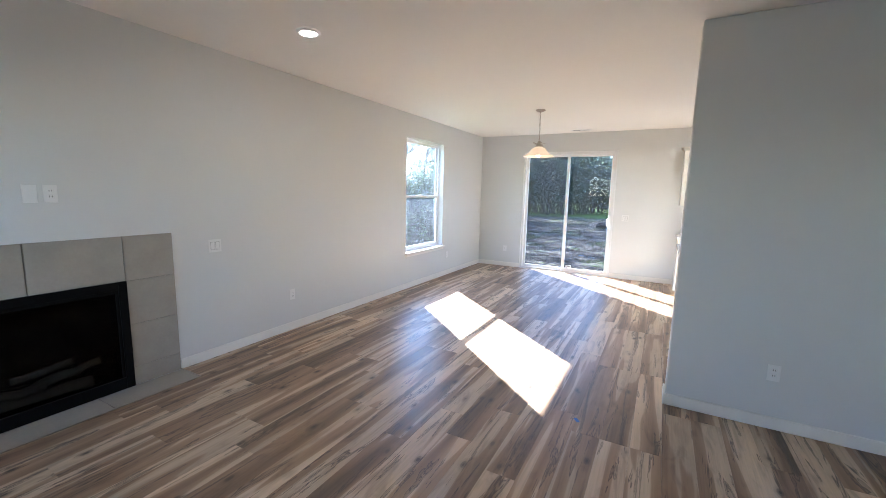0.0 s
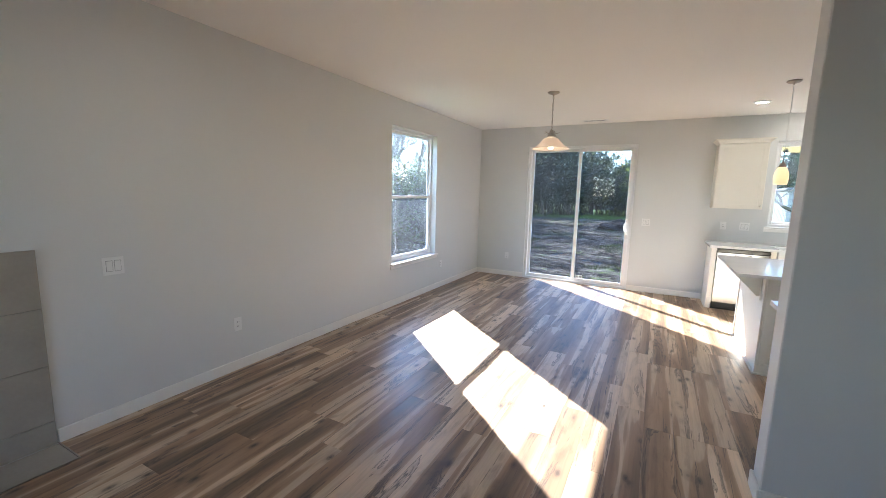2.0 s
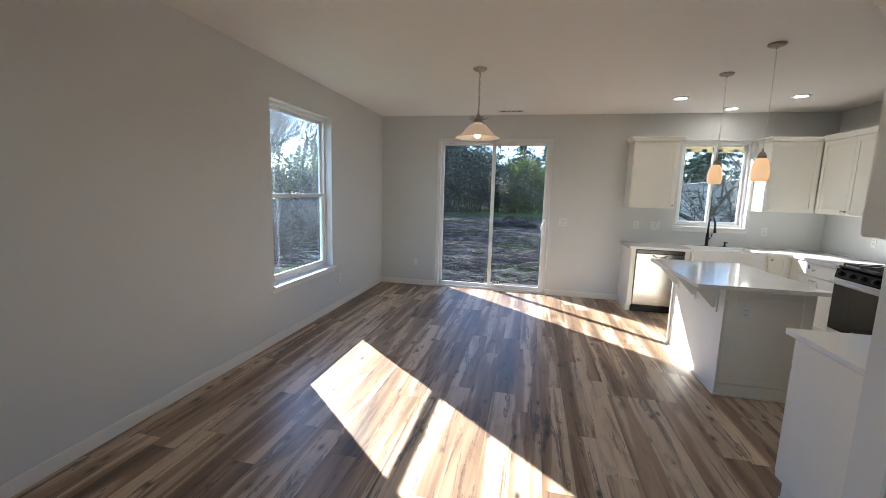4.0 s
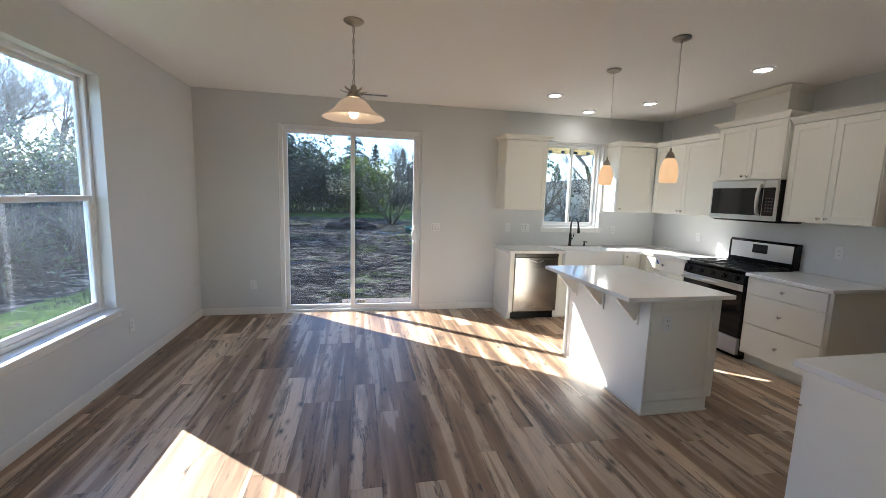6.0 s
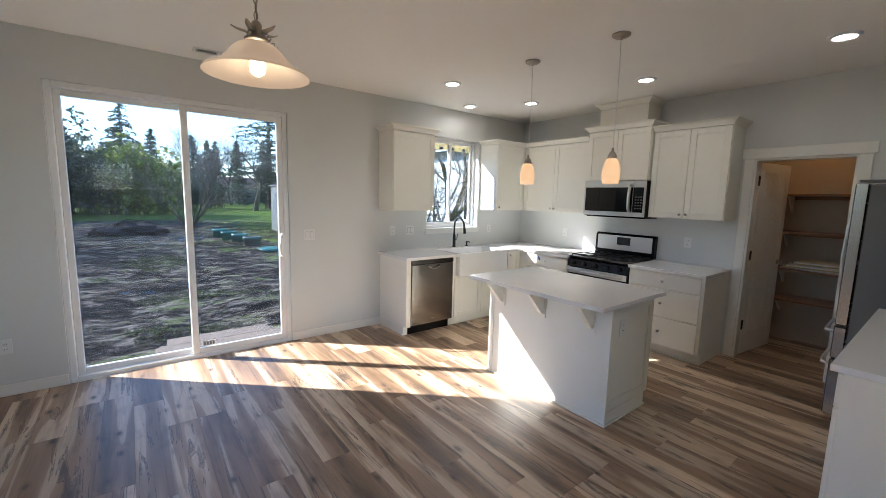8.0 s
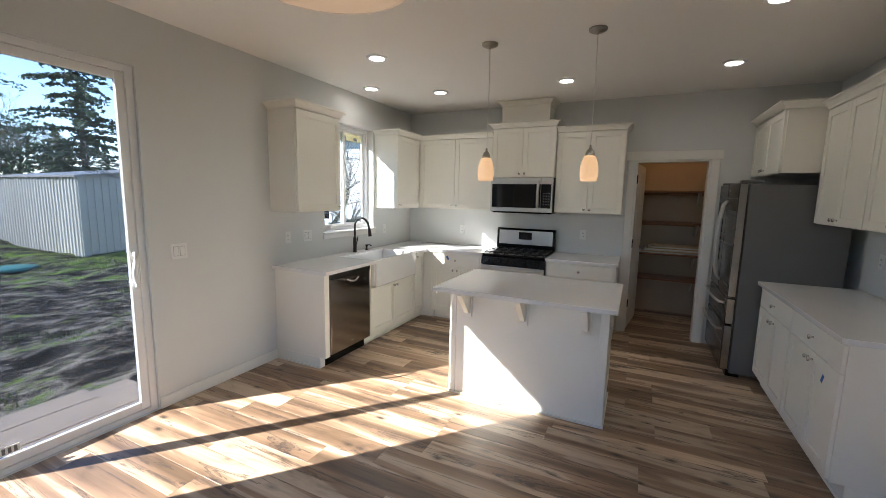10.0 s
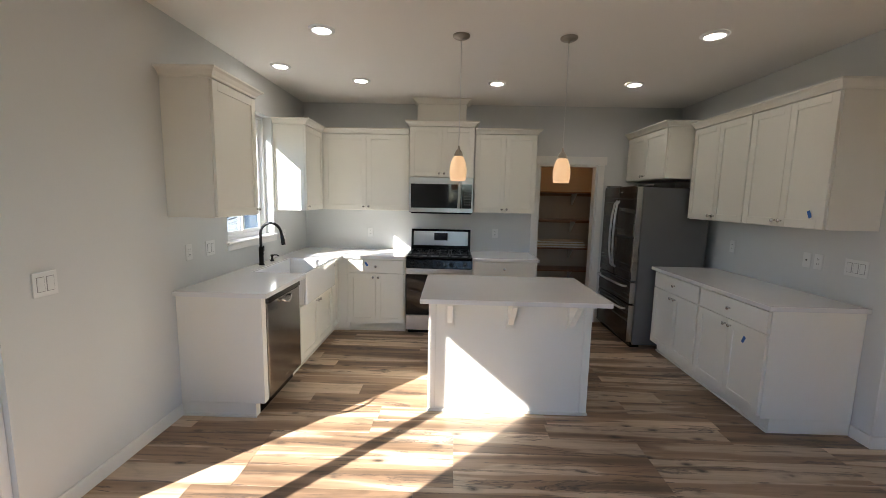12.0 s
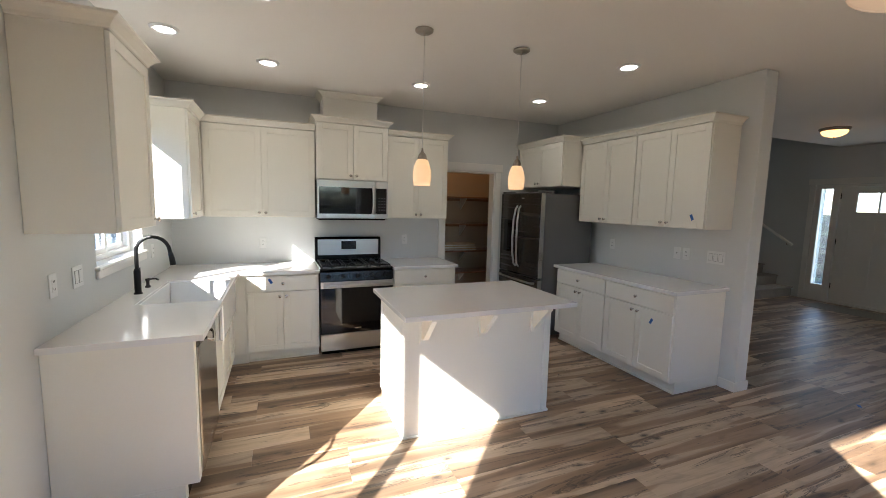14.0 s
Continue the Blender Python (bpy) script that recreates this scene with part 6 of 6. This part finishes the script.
# grass tufts on the lawn and at the fence
rng = np.random.default_rng(8)
gr = Cloud()
pts = []
for _ in range(36000):
    y = rng.uniform(10.5, 34)
    x = rng.uniform(-9, 8)
    if noise.noise((x * 0.5, y * 0.9, 2.2)) > 0.28 or (-6.4 < x < -4.6 and y < 20 and rng.random() < 0.8):
        pts.append((x, y, height(x, y) + 0.03))
gr.v, gr.f = [], []
for x, y, z in pts:
    for _ in range(3):
        a, l = rng.uniform(0, 6.28), rng.uniform(0.015, 0.05)
        dx, dy = math.cos(a) * 0.012, math.sin(a) * 0.012
        ox, oy = rng.uniform(-0.06, 0.06, 2)
        n = len(gr.v)
        gr.v += [(x + ox - dx, y + oy - dy, z - 0.04), (x + ox + dx, y + oy + dy, z - 0.04), (x + ox + dy * 3, y + oy - dx * 3, z + l)]
        gr.f.append((n, n + 1, n + 2))
mesh = bpy.data.meshes.new("grass")
mesh.from_pydata(gr.v, [], gr.f)
mesh.materials.append(leaf_material("grass_blades", (0.035, 0.048, 0.018), (0.085, 0.105, 0.045), 0.6))
tagged(new("grass", mesh), "scattered tufts of green grass on mud", "grass", kind="stuff")

# clods of mud near the house
cl = Cloud()
rr = random.Random(3)
for _ in range(4200):
    y = 9.6 + 19.0 * rr.random() ** 1.4
    x = rr.uniform(-7.5, 7.5)
    if noise.noise((x * 0.45, y * 0.8, 5.5)) < -0.12:
        continue
    s = rr.uniform(0.010, 0.032) * (1 + 0.02 * (y - 9)) * (2.0 if rr.random() < 0.05 else 1)
    z = height(x, y)
    n = len(cl.v)
    a0 = rr.uniform(0, 6.28)
    tall, rim = s * rr.uniform(0.35, 0.75), [s * rr.uniform(0.75, 1.35) for _ in range(6)]
    for f, up in ((1.0, -0.02), (0.85, tall * 0.6)):
        for k in range(6):
            a = a0 + 1.0472 * k
            cl.v.append((x + rim[k] * f * 1.4 * math.cos(a), y + rim[k] * f * math.sin(a), z + up * rr.uniform(0.7, 1.2)))
    cl.v.append((x + rr.uniform(-0.3, 0.3) * s, y + rr.uniform(-0.3, 0.3) * s, z + tall))
    cl.f += [(n + k, n + (k + 1) % 6, n + 6 + (k + 1) % 6, n + 6 + k) for k in range(6)]
    cl.f += [(n + 6 + k, n + 6 + (k + 1) % 6, n + 12) for k in range(6)]
mesh = bpy.data.meshes.new("mud_clods")
mesh.from_pydata(cl.v, [], cl.f)
mesh.polygons.foreach_set("use_smooth", [True] * len(mesh.polygons))
mesh.materials.append(leaf_material("clod_soil", (0.02, 0.016, 0.012), (0.14, 0.112, 0.085), 0.8, 0.0))
tagged(new("mud_clods", mesh), "loose clods of churned mud", "soil", kind="stuff")

# ---- floor planks ----
floor = tagged(new("floor"), "rustic hickory-look plank floor, brown and cream streaks", "floor", kind="structure")
PW, PL, GAP = 0.178, 1.22, 0.0004
rr = random.Random(17)
cache, far_rows = {}, []


def lay(x0, x1, y0, y1, near):
    key = (round(x1 - x0, 4), round(y1 - y0, 4))
    if near:
        if key not in cache:
            cache[key] = mesh_of("plank", box(GAP, key[0] - GAP, GAP, key[1] - GAP, -0.011, 0.0, 0.0006), PLANK)
        b = new("plank", cache[key])
        b.parent = floor
        b.matrix_basis = pose(x0, y0, 0)
    else:
        far_rows.append((x0 + GAP, x1 - GAP, y0 + GAP, y1 - GAP, -0.011, 0.0))


def zones(x):
    """The stretches of floor, from y to y, in the row at x."""
    if x < -2.765:
        return [(YS, 0.20), (1.98, YN)]
    if x < XE - 0.01:
        return [(YS, YN)] if x < SX + 0.1 else [(YS, SY0), (SY1, YN)]
    return [(4.05, 6.05)]


edges = sorted({XW, -2.756, XE} | {round(-2.756 - PW * i, 4) for i in range(1, 2)} | {round(-2.756 + PW * i, 4) for i in range(1, 42) if -2.756 + PW * i < 4.55} | {4.55})
count = 0
for xa, xb in zip(edges, edges[1:]):
    for y0, y1 in zones((xa + xb) / 2):
        y = y0 - rr.choice((0.13, 0.35, 0.55, 0.8, 1.0))
        while y < y1 - 0.001:
            a, b = max(y, y0), min(y + PL, y1)
            if b - a > 0.01:
                near = count < 300 and 1.6 < (a + b) / 2 < 8.4 and xb < 1.9
                count += near
                lay(xa, xb, a, b, near)
            y += PL
bm = bmesh.new()
for r in far_rows:
    bm_box(bm, *r)
ob = part("plank_field", bm, PLANK_J, floor)
tagged(ob, "planks farther off", kind="stuff")
